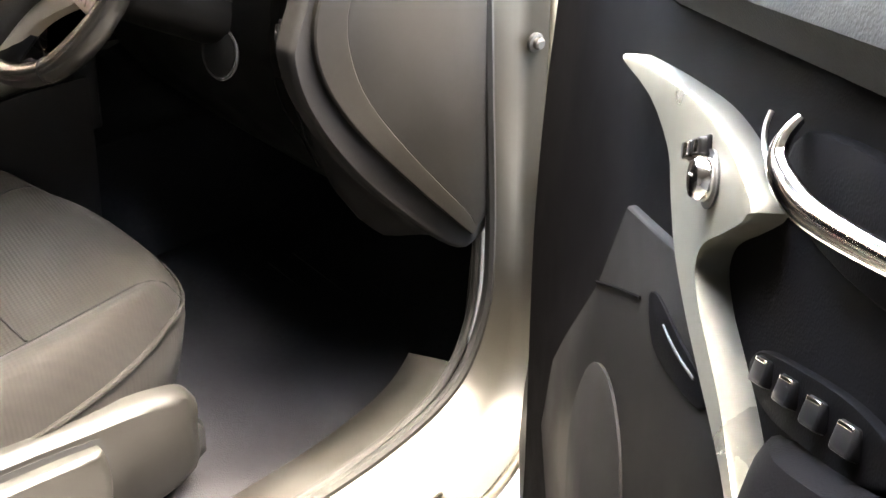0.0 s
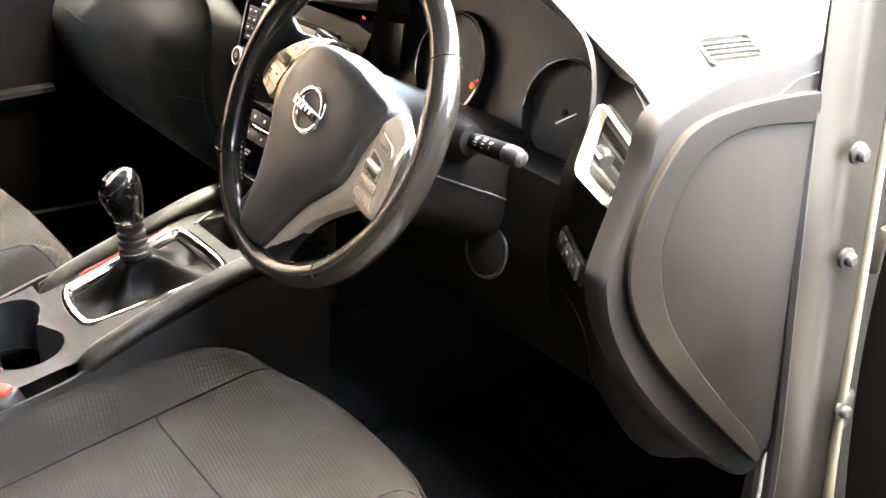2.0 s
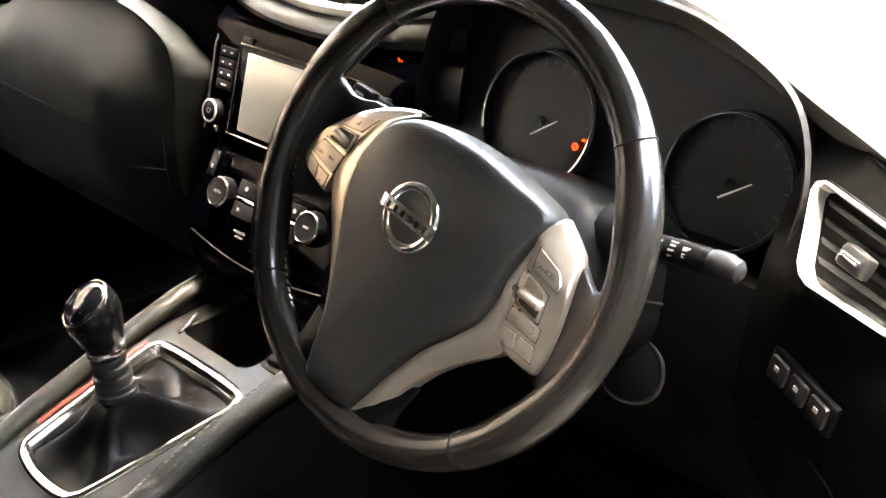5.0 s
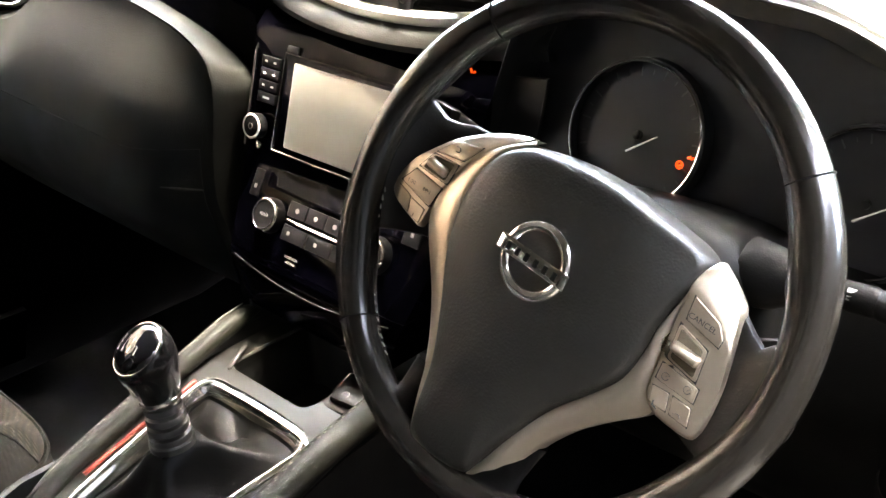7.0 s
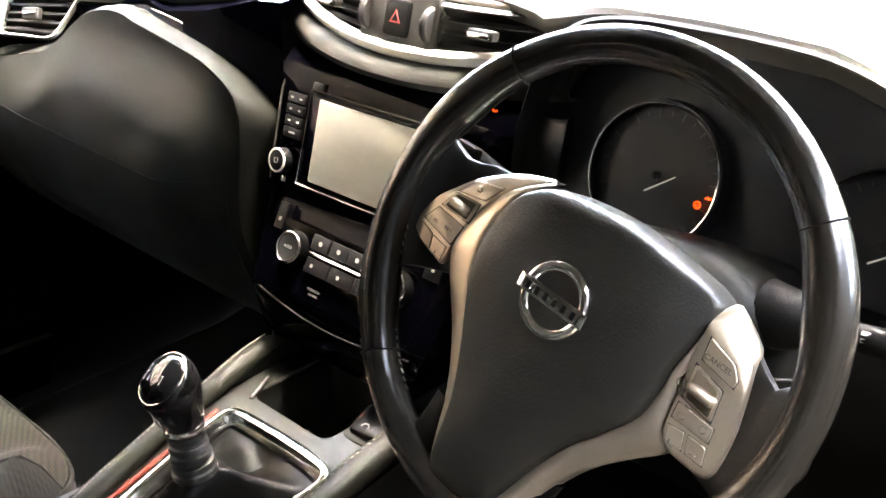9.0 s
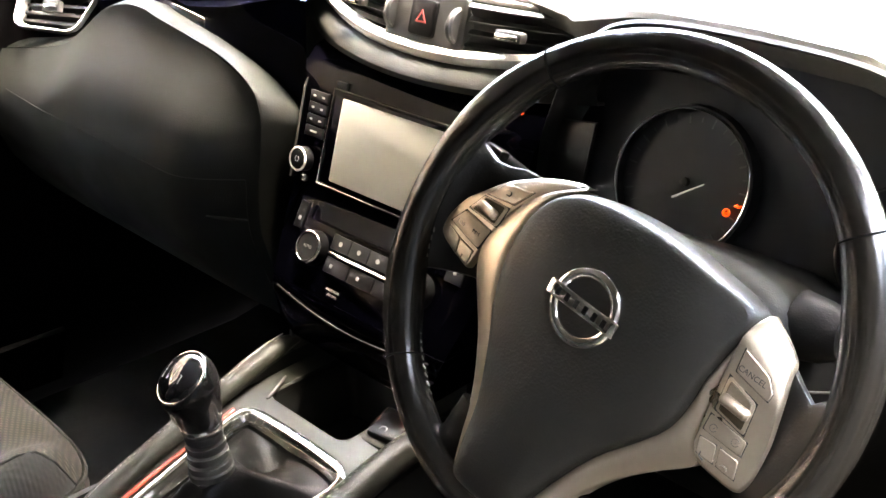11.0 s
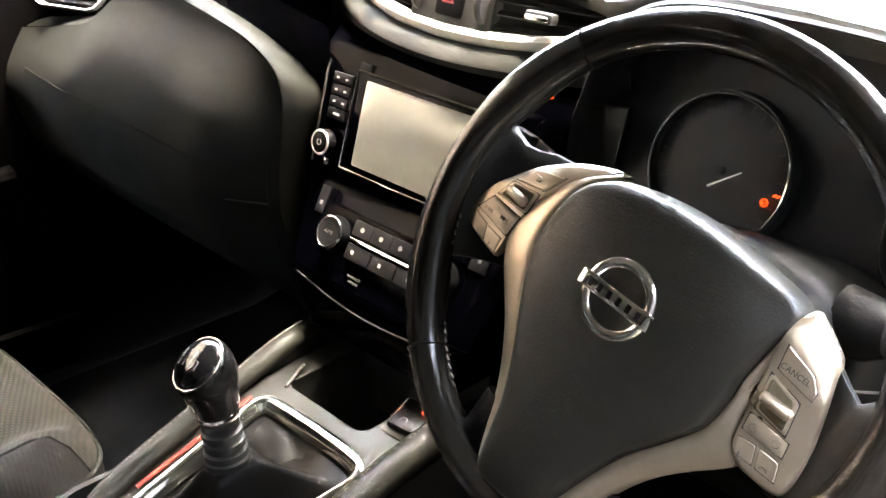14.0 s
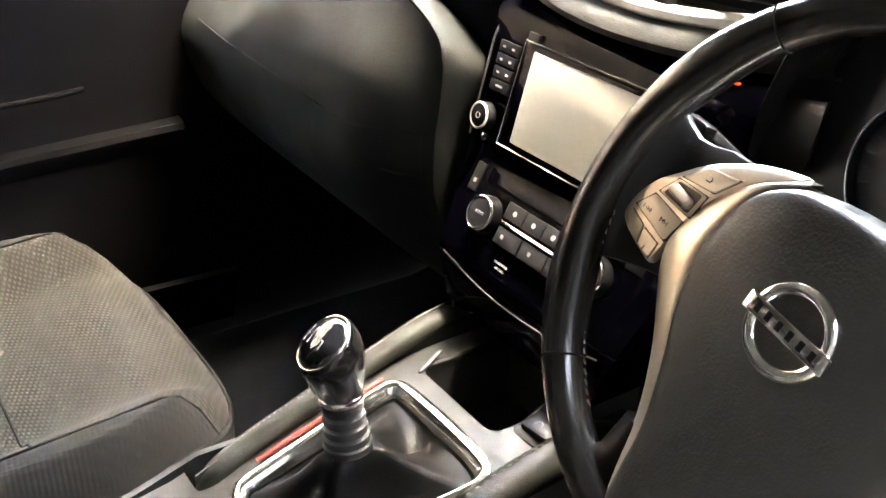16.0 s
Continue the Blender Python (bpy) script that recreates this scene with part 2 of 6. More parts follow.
def slab(outline, depth, m=ZERO, edge=0.0, bm=None, crown=0.0):
    """A plate with a softened upper edge over a flat outline; its face looks along +z of m. It stands from 0 to depth."""
    bm = bm or bmesh.new()
    cx = sum(p[0] for p in outline) / len(outline)
    cy = sum(p[1] for p in outline) / len(outline)
    size = max(max(abs(p[0] - cx) for p in outline), max(abs(p[1] - cy) for p in outline))
    small = min(max(abs(p[0] - cx) for p in outline), max(abs(p[1] - cy) for p in outline))

    def ring(inset, z):
        return [m @ Vector((cx + (x - cx) * (1 - inset / size * size / max(small, 1e-4) * 0.8), cy + (y - cy) * (1 - inset / max(small, 1e-4) * 0.8), z)) for x, y in outline]
    rows = [ring(0, 0), ring(0, depth - edge)]
    if edge:
        rows += [ring(edge * 0.35, depth - edge * 0.3), ring(edge, depth)]
    vs = [[bm.verts.new(p) for p in row] for row in rows]
    n = len(outline)
    for a, b in zip(vs, vs[1:]):
        for k in range(n):
            bm.faces.new((a[k], a[(k + 1) % n], b[(k + 1) % n], b[k]))
    bm.faces.new(vs[0][::-1])
    if crown:
        c = bm.verts.new(m @ Vector((cx, cy, depth + crown)))
        for k in range(n):
            bm.faces.new((vs[-1][k], vs[-1][(k + 1) % n], c))
    else:
        bm.faces.new(vs[-1])
    return bm


def box(size, m=ZERO, edge=0.002, bm=None):
    return slab(rounded(size[0], size[1], min(edge, min(size[:2]) / 2.2) or 1e-4, 2), size[2], m, edge * 0.8, bm)


def lathe(profile, m=ZERO, sides=28, bm=None):
    """A turned form round z of m; profile: radius, height."""
    bm = bm or bmesh.new()
    rows = [[m @ Vector((max(r, 1e-5) * math.cos(2 * math.pi * k / sides), max(r, 1e-5) * math.sin(2 * math.pi * k / sides), z)) for k in range(sides)] for r, z in profile]
    return grid(rows, bm, True, True)


def frame_of(origin, x_axis, z_axis):
    """A pose from its place, its x and the way its face looks."""
    z = Vector(z_axis).normalized()
    x = Vector(x_axis)
    x = (x - x.dot(z) * z).normalized()
    y = z.cross(x)
    m = Matrix((x, y, z)).transposed().to_4x4()
    m.translation = origin
    return m


def words(name, text, size, m, mat, parent, squash=1.0):
    """Printed writing as a thin mesh; its lower left corner is the place of m."""
    cu = bpy.data.curves.new("text", "FONT")
    cu.body, cu.size, cu.extrude, cu.align_x, cu.align_y = text, size, 0.0001, "CENTER", "CENTER"
    tmp = bpy.data.objects.new("text", cu)
    scene.collection.objects.link(tmp)
    me = bpy.data.meshes.new_from_object(tmp.evaluated_get(bpy.context.evaluated_depsgraph_get()))
    bpy.data.objects.remove(tmp)
    me.transform(m @ Matrix.Diagonal((squash, 1, 1, 1)))
    me.materials.clear()
    return part(name, me, mat, parent)


# ---- the shell of the car and the place round it ----


part("ground", grid([[(-150, -150, 0), (150, -150, 0)], [(-150, 150, 0), (150, 150, 0)]]), CONCRETE, None,
     "dark yard floor that the car stands on", "structure", "floor")

# Unseen walls and roof, added to cut side and rear light; open ahead.
UNSEEN_WALL = material("rendered wall", (0.03, 0.029, 0.027), 0.85, vary=0.25, vary_scale=3, bump=0.5, bump_scale=60)
# Tan wall is an added warm reflector that tints the silver parts.
TAN = material("warm rendered wall", (0.32, 0.225, 0.15), 0.85, vary=0.3, vary_scale=3, bump=0.5, bump_scale=60)
part("unseen_wall_left", thicken(grid([[(-3.2, y, z) for y in (-5, 0.9)] for z in (0, 2.2, 4.5)]), 0.2), TAN, None, "unseen tan wall beside the car, added for warm bounce light", "structure", "wall")
part("unseen_wall_right", thicken(grid([[(2.6, y, z) for y in (-5, 0.9)] for z in (0, 1.4, 2.9)]), 0.2), UNSEEN_WALL, None, "unseen side wall, added to keep the driver's side dim", "structure", "wall")
part("unseen_wall_rear", thicken(grid([[(x, -5.0, z) for x in (-3.2, 2.6)] for z in (0, 1.4, 2.9)]), 0.2), UNSEEN_WALL, None, "unseen wall behind the car, added to block light", "structure", "wall")
part("unseen_roof", thicken(grid([[(x, y, 2.9) for x in (-1.6, 2.8)] for y in (-5.2, -2, -0.5)]), 0.15), UNSEEN_WALL, None, "unseen roof, added to block sky light from above", "structure", "roof")

# Car floor, bulkhead and tunnel under the console.
bm = grid([[(x, y, z) for x in (-0.72, -0.4, -0.12, 0.12, 0.4, 0.70)] for y, z in
           ((-1.0, 0.36), (-0.2, 0.345), (0.45, 0.34), (0.62, 0.37), (0.80, 0.56), (0.92, 0.80), (0.94, 1.05))])
floor_car = part("floor", thicken(bm, 0.02), CARPET, None, "dark carpet of the car's footwells", "structure", "floor")
bm = grid([[(x, y, z) for x, z in ((-0.13, 0.33), (-0.11, 0.50), (-0.08, 0.56), (0.08, 0.56), (0.11, 0.50), (0.13, 0.33))] for y in (-1.0, 0.2, 0.9)])
part("tunnel", thicken(bm, 0.01), CARPET, floor_car)
# Floor mat with ribs on the driver's side.
floor_mat = thing("floor_mat", (0.42, 0.25, 0.345), "black ribbed floor mat in the driver's footwell", "mat")
part("sheet", box((0.46, 0.56, 0.012), pose(0.42, 0.28, 0.346), 0.03), RUBBER, floor_mat)
for k in range(9):
    part("rib", tube([(0.26 + 0.0 * k, 0.06 + 0.05 * k, 0.359), (0.58, 0.04 + 0.05 * k, 0.357)], 0.0025, sides=6), RUBBER, floor_mat)

# Roof, pillars and window openings.
def roof_z(x, y):
    return 1.52 - 0.05 * (x / 0.62) ** 2 - 0.10 * max(0, y + 0.2) ** 2


bm = grid([[(x, y, roof_z(x, y)) for x in np.linspace(-0.6, 0.6, 9)] for y in np.linspace(-1.6, 0.14, 8)])
part("ceiling", thicken(bm, 0.03), LINING, None, "dark grey head lining under the roof", "structure", "ceiling")
for side in (-1, 1):
    bm = tube(smooth_path([(side * 0.60, 0.02, 1.48), (side * 0.66, 0.30, 1.30), (side * 0.72, 0.56, 1.10), (side * 0.74, 0.66, 1.0)]), 0.045, sides=10, flat=0.7)
    part("pillar", bm, LINING, None, "dark trim of the slanting windscreen pillar", "structure", "pillar")
    bm = tube(smooth_path([(side * 0.60, -0.1, 1.49), (side * 0.61, -0.8, 1.50), (side * 0.60, -1.6, 1.48)]), 0.04, sides=10)
    part("roof_rail", bm, LINING, None, "dark trim along the roof's edge", "structure", "trim")
bm = grid([[(x, 0.90 - 0.35 * (abs(x) / 0.72) ** 2 + (z - 1.05) * -1.7, z) for x in np.linspace(-0.70, 0.70, 9)] for z in (1.05, 1.2, 1.35, 1.48)])
# Unseen header, deeper on the driver's side, added to block high light.
header = []
for t in (0, 0.3, 0.65, 1):
    header.append([])
    for x in np.linspace(-0.70, 0.70, 17):
        extra_drop = min(1, max(0, (x - 0.08) / 0.12))
        z = 1.48 - (0.05 + 0.05 * min(1, (abs(x) / 0.45) ** 2) + 0.05 * extra_drop) * (1 - t)
        header[-1].append((x, 0.885 - 0.35 * (abs(x) / 0.72) ** 2 + (z - 1.05) * -1.7, z))
header = grid(header)
part("windscreen_header", thicken(header, 0.015), LINING, None, "unseen header above the windscreen, deepened to block high light", "structure", "trim")
windscreen = part("windscreen", thicken(bm, 0.005), GLASS, None, "clear curved windscreen above the dashboard", "structure", "window")
windscreen.visible_shadow = False
# Unseen back behind the camera: closed below, small dark window to dim rear light.
bm = grid([[(-0.70, -1.6, 0.33), (0.70, -1.6, 0.33)], [(-0.66, -1.66, 0.98), (0.66, -1.66, 0.98)]])
part("wall_back", thicken(bm, 0.03), HARD, None, "dark back wall of the cabin", "structure", "wall")
# The driver's side behind the door opening is closed off to block light.
bm = grid([[(0.76, y, z) if z < 1.1 else (0.66, y, z) for y in (-0.64, -1.6)] for z in (0.36, 1.0, 1.5)])
part("wall_right", thicken(bm, 0.04), HARD, None, "dark rear side of the cabin", "structure", "wall")
part("wall_light_stop", thicken(grid([[(x, -1.66 if z < 1 else -1.62, z) for x in (-0.66, 0.66)] for z in (0.98, 1.34)]), 0.03), HARD, None, "unseen wall, added to narrow the light from behind", "structure", "wall")
bm = grid([[(x, -1.63, z) for x in (-0.66, 0.66)] for z in (1.34, 1.5)])
rear = part("window_rear", thicken(bm, 0.005), DIM_GLASS, None, "unseen rear window, darkened to dim the light from behind", "structure", "window")
rear.visible_shadow = False


# ---- dashboard ----
def crest(x):
    """The upper rear edge of the dashboard: y, z and how far the top rises ahead of it."""
    return lerp_table(((-0.76, 0.12, 1.045, 0.03), (-0.60, 0.16, 1.052, 0.03), (-0.45, 0.19, 1.062, 0.03), (-0.30, 0.225, 1.085, 0.025),
                       (-0.20, 0.25, 1.112, 0.02), (-0.10, 0.232, 1.120, 0.015), (0.0, 0.224, 1.121, 0.015), (0.10, 0.232, 1.120, 0.015), (0.155, 0.222, 1.116, 0.015),
                       (0.18, 0.20, 1.118, 0.012), (0.25, 0.185, 1.137, 0.008), (0.35, 0.18, 1.141, 0.006), (0.44, 0.18, 1.138, 0.008), (0.50, 0.185, 1.116, 0.02),
                       (0.55, 0.192, 1.086, 0.035), (0.60, 0.195, 1.062, 0.05), (0.66, 0.165, 1.046, 0.055), (0.73, 0.125, 1.035, 0.055)), x)


dashboard = thing("dashboard", (0, 0.3, 0.7), "dark grained plastic dashboard with silver-framed vents", "dashboard")
rows = []
XS = sorted(set([round(v, 3) for v in np.linspace(-0.74, 0.735, 75)]))
for x in XS:
    y, z, up = crest(x)
    row = [(x, y + 0.012, z - 0.022), (x, y + 0.002, z - 0.010), (x, y, z - 0.003), (x, y + 0.004, z + 0.002)]
    far = 0.86 - 0.33 * (abs(x) / 0.74) ** 2
    for k in range(1, 11):
        t = k / 10
        s = min(1, t * (far - y) / 0.14)
        s = s * s * (3 - 2 * s)
        row.append((x, y + (far - y) * t, z + 0.002 + up * s - 0.05 * max(0, t - 0.5) ** 2))
    row += [(x, far + 0.004, z - 0.05), (x, far + 0.01, 0.80), (x, far + 0.02, 0.30)]
    rows.append(row)
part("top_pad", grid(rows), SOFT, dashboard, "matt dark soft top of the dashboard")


def fascia_y(x, z):
    y0 = lerp_table(((0.12, 0.165), (0.50, 0.165), (0.545, 0.163), (0.586, 0.150), (0.63, 0.130), (0.675, 0.106), (0.735, 0.070)), x)[0]
    dz = lerp_table(((0.56, 0.22), (0.62, 0.15), (0.68, 0.08), (0.74, 0.035), (0.80, 0.006), (0.86, -0.014), (0.92, -0.012), (0.97, 0.0), (1.03, 0.035), (1.08, 0.065)), z)[0]
    return y0 + dz


# Driver's side: knee panel below the instruments, and the panel round the outer vent.
rows = []
for z in np.linspace(0.58, 0.945, 22):
    rows.append([(x, fascia_y(x, z), z) for x in np.linspace(0.13, 0.55, 22)])
rows.append([(x, 0.225, 0.950) for x in np.linspace(0.13, 0.55, 22)])
part("knee_panel", thicken(grid(rows), 0.006), SHROUD, dashboard, "dark panel under the instruments")
rows = []
def outer_y(x, z):
    t = min(1, max(0, (x - 0.655) / 0.05))
    t = t * t * (3 - 2 * t) * min(1, max(0, (0.94 - z) / 0.04))
    end = lerp_table(((0.655, 0.27), (0.70, 0.215), (0.752, 0.161), (0.828, 0.092), (0.894, 0.048), (0.94, 0.032)), z)[0] + 0.005
    return fascia_y(x, z) * (1 - t) + max(end, fascia_y(x, z)) * t


lip = []
for x in np.linspace(0.55, 0.716, 14):
    y, z, up = crest(x)
    top = z - 0.008
    rows.append([(x, outer_y(x, v), v) for v in np.linspace(0.655, top, 26)])
    lip.append([(x, fascia_y(x, top) - 0.001, top), (x, y + 0.010, z - 0.008), (x, y + 0.003, z - 0.005)])
part("outer_panel_lip", grid(lip), SHROUD, dashboard)
part("outer_panel", thicken(grid(rows), 0.006), SHROUD, dashboard, "dark panel round the outer vent")

# Instrument hood: a deep shade round the dials.
edge = smooth_path([(0.148, 0.190, 0.950), (0.168, 0.192, 1.03), (0.190, 0.190, 1.085), (0.222, 0.187, 1.118), (0.27, 0.184, 1.133), (0.35, 0.180, 1.137), (0.44, 0.180, 1.133),
                    (0.50, 0.184, 1.112), (0.545, 0.186, 1.078), (0.565, 0.176, 1.02), (0.560, 0.160, 0.950)], 6)
mid = Vector((0.375, 0.0, 1.02))
rows = []
for t, dy, sc in ((0.0, 0.0, 1.012), (0.0, -0.004, 1.0), (0.0, 0.0, 0.985), (0.5, 0.03, 0.965), (1.0, 0.06, 0.93)):
    rows.append([(mid.x + (p.x - mid.x) * sc, p.y + dy, 0.95 + (p.z - 0.95) * sc) for p in edge])
part("instrument_hood", grid(rows), HARD, dashboard, "deep dark hood round the dials")

# Centre: lip under the middle vents, then the black gloss band.
def vent_y(x):
    return 0.205 + 0.035 * (x / 0.175) ** 2


rows = []
for x in np.linspace(-0.44, 0.195, 66):
    y = vent_y(max(x, -0.20))
    drop = 0.024 * (min(abs(x), 0.20) / 0.2) ** 2
    shape = ((0.020, 1.0605, 1.0), (-0.004, 1.0530, 1.0), (-0.016, 1.0480, 0.9), (-0.025, 1.0415, 0.8), (-0.0275, 1.0345, 0.7), (-0.024, 1.0280, 0.5), (0.012, 1.0240, 0.4))
    row = [Vector((x, y + dy, z + drop * f)) for dy, z, f in shape]
    t = min(1, max(0, (-0.14 - x) / 0.28))
    t = t * t * (3 - 2 * t)
    cy, cz, up = crest(x)
    goal = [Vector((x, cy + dy, cz + dz)) for dy, dz in ((0.03, 0.003), (0.004, 0.0025), (-0.001, -0.001), (-0.004, -0.006), (-0.005, -0.012), (-0.003, -0.018), (0.02, -0.022))]
    rows.append([a.lerp(b, t) for a, b in zip(row, goal)])
part("vent_lip", thicken(grid(rows), 0.003), LIP_DIMMED, dashboard, "rounded soft lip under the middle vents")

# Passenger's side: front of the top pad, gloss band, and the large rounded panel.
CREASE = smooth_path([(-0.74, 0.105, 0.93), (-0.58, 0.115, 0.962), (-0.53, 0.120, 0.985), (-0.47, 0.124, 1.026), (-0.42, 0.125, 1.041), (-0.38, 0.125, 1.0425), (-0.351, 0.125, 1.0365), (-0.276, 0.125, 1.0250), (-0.218, 0.125, 1.0125),
                      (-0.1762, 0.125, 0.991), (-0.1655, 0.125, 0.966), (-0.1680, 0.125, 0.926), (-0.1756, 0.125, 0.883), (-0.1797, 0.127, 0.830), (-0.1792, 0.135, 0.795), (-0.176, 0.160, 0.72), (-0.172, 0.235, 0.60)], 6)
OUTER = smooth_path([(-0.74, 0.14, 0.938), (-0.58, 0.15, 0.970), (-0.53, 0.155, 0.993), (-0.47, 0.160, 1.031), (-0.425, 0.165, 1.040), (-0.399, 0.165, 1.0345), (-0.362, 0.165, 1.028), (-0.300, 0.165, 1.0180), (-0.2284, 0.165, 1.0004),
                     (-0.1797, 0.165, 0.979), (-0.1590, 0.165, 0.955), (-0.1660, 0.165, 0.915), (-0.1760, 0.165, 0.869), (-0.182, 0.165, 0.811), (-0.182, 0.170, 0.773), (-0.178, 0.195, 0.70), (-0.172, 0.27, 0.60)], 6)
TOP_LINE = [p for p in CREASE if p.z > 0.9655 or p.x < -0.3]
SIDE_LINE = [p for p in CREASE if p.x > -0.1835 and p.z < 0.967][::-1]
rows = []
for x in np.linspace(-0.74, -0.15, 30):
    y, z, up = crest(x)
    rows.append([(x, y + 0.002, z - 0.006), (x, y + 0.004, z - 0.02), (x, y + 0.02, z - 0.035)])
part("top_pad_front", thicken(grid(rows), 0.004), SOFT, dashboard)
rows = []
for p in [q for q in OUTER if q.z > 0.9545 or q.x < -0.3]:
    y, z, up = crest(p.x)
    ledge = Vector((p.x, y + 0.018, z - 0.030))
    top = Vector((p.x, p.y + 0.022, max(z - 0.036, p.z + 0.004)))
    low = p + Vector((0, 0.012, -0.010))
    mid = low.lerp(top, 0.5) + Vector((0, 0.004, 0))
    rows.append([ledge, top + Vector((0, 0.003, 0.001)), top, mid, low, low + Vector((0, 0.03, -0.05))])
part("gloss_band", grid(rows), GLOSS, dashboard, "gloss black band above the glovebox")


def face_depth(z):
    return lerp_table(((0.58, 0.31), (0.64, 0.225), (0.70, 0.155), (0.74, 0.118), (0.78, 0.090), (0.82, 0.073), (0.86, 0.064), (0.89, 0.062), (0.915, 0.0645), (0.94, 0.072), (0.965, 0.083), (0.99, 0.096), (1.02, 0.113), (1.045, 0.125)), z)[0]


def side_at(z):
    zs = [p.z for p in SIDE_LINE]
    return float(np.interp(z, zs, [p.x for p in SIDE_LINE])), float(np.interp(z, zs, [p.y for p in SIDE_LINE]))


def panel_point(s, z, ztop, ytop):
    xr, yr = side_at(min(z, 0.966))
    x = -0.74 + s * (xr + 0.74)
    t = min(1, max(0, (xr - x) / 0.085))
    u = min(1, max(0, (ztop - z) / 0.085))
    edge = yr if t < u else ytop
    e = math.sin(math.pi / 2 * t) * math.sin(math.pi / 2 * (0.12 + 0.88 * u))
    return Vector((x, edge + (face_depth(z) - edge) * e if z > 0.75 else yr + (face_depth(z) - yr) * math.sin(math.pi / 2 * t), z))


def panel_column(s):
    x = -0.74 + s * 0.5745
    return float(np.interp(x, [p.x for p in TOP_LINE], [p.z for p in TOP_LINE])), float(np.interp(x, [p.x for p in TOP_LINE], [p.y for p in TOP_LINE]))


rows = []
for s in (*np.linspace(0, 0.80, 30), *np.linspace(0.82, 1, 16)):
    zt, yt = panel_column(s)
    rows.append([panel_point(s, v, zt, yt) for v in (*np.linspace(0.58, zt - 0.09, 30), *np.linspace(zt - 0.085, zt, 20))])
part("passenger_panel", grid(rows), SOFT_DIMMED, dashboard, "large rounded dark panel above the glovebox", angle=60)
# The band that turns round the panel and runs down beside the middle console.
rows = []
for p, q in zip(CREASE, OUTER):
    rows.append([p + Vector((0, 0.003, -0.004)), p, p.lerp(q, 0.06) + (Vector((0, 0, 0.0012)) if p.x < -0.19 else Vector((0.0010, 0, 0.0005))), p.lerp(q, 0.5) + (Vector((0, 0, 0.0022)) if p.x < -0.19 else Vector((0.002, 0, 0.001))), p.lerp(q, 0.94), q, q + Vector((0, 0.012, -0.006)), q + Vector((0, 0.07, -0.02))])
part("panel_ridge", grid(rows), SOFT_DIMMED, dashboard, "grained band round the panel", angle=35)
# Thin silver line above the band.
line = [(-0.43, 0.186, 1.0350), (-0.392, 0.186, 1.0324), (-0.335, 0.186, 1.0256), (-0.267, 0.186, 1.0135), (-0.2164, 0.186, 0.9953), (-0.190, 0.184, 0.978), (-0.1720, 0.180, 0.962)]
part("trim_line", tube(smooth_path(line, 6), 0.0010, sides=6), CHROME, dashboard, "thin bright trim line")
# Glovebox lid below the joint.
rows = []
for s in np.linspace(0.14, 0.985, 30):
    zt, yt = panel_column(s)
    rows.append([panel_point(s, v, zt, yt) + Vector((0, -0.0012, 0)) for v in np.linspace(0.62, 0.8965 - 0.008 * s, 18)])
lid = part("glovebox_lid", thicken(grid(rows), 0.0012), SOFT_DIMMED, dashboard, "dark glovebox lid with a thin joint")
a, b = panel_point(0.925, 0.8425, *panel_column(0.925)), panel_point(0.985, 0.838, *panel_column(0.985))
part("lid_catch", tube([a + Vector((0, -0.002, 0)), a.lerp(b, 0.5) + Vector((0, -0.004, 0)), b + Vector((0, -0.002, 0))], [0.0015, 0.0040, 0.0020], sides=10, flat=0.5), SOFT_DIMMED, lid)

# End of the dashboard, seen with the door open.
END = smooth_path([(0, 0.36, 1.10), (0, 0.228, 1.107), (0, 0.167, 1.106), (0, 0.12, 1.097), (0, 0.075, 1.080), (0, 0.063, 1.042), (0, 0.050, 1.004), (0, 0.034, 0.961), (0, 0.032, 0.94), (0, 0.048, 0.894), (0, 0.092, 0.828),
                   (0, 0.161, 0.752), (0, 0.261, 0.662), (0, 0.315, 0.640), (0, 0.36, 0.70), (0, 0.36, 0.9)], 4, True)
part("end_panel", slab([(p.y, p.z) for p in END], 0.022, frame_of((0.712, 0, 0), (0, 1, 0), (1, 0, 0)), 0.008), END_RIM, dashboard, "dark rim at the dashboard's end")
ring_out = smooth_path([(0, 0.33, 1.070), (0, 0.251, 1.077), (0, 0.171, 1.078), (0, 0.115, 1.071), (0, 0.087, 1.05), (0, 0.062, 1.007), (0, 0.053, 0.96), (0, 0.067, 0.914), (0, 0.107, 0.857), (0, 0.177, 0.783), (0, 0.258, 0.704), (0, 0.30, 0.664)], 4)
ring_in = smooth_path([(0, 0.33, 1.040), (0, 0.265, 1.048), (0, 0.193, 1.056), (0, 0.143, 1.049), (0, 0.113, 1.026), (0, 0.096, 0.989), (0, 0.095, 0.948), (0, 0.117, 0.893), (0, 0.166, 0.83), (0, 0.236, 0.754), (0, 0.290, 0.698), (0, 0.31, 0.668)], 4)
rows = []
for o, i in zip(ring_out, ring_in):
    rows.append([(0.732, o.y, o.z), (0.7390, o.y, o.z), (0.7404, *o.lerp(i, 0.05)[1:]), (0.7408, *o.lerp(i, 0.5)[1:]), (0.7404, *o.lerp(i, 0.95)[1:]), (0.7390, i.y, i.z), (0.732, i.y, i.z)])
part("end_cover", grid(rows), END_COVER, dashboard, "tan-grey band round the cover", angle=25)
inset = [(p.y, p.z) for p in ring_in] + [(0.345, 0.70), (0.35, 0.9)]
part("end_cover_inset", slab(inset, 0.004, frame_of((0.735, 0, 0), (0, 1, 0), (1, 0, 0)), 0.001), END_INSET, dashboard, "grey cover at the dashboard's end")


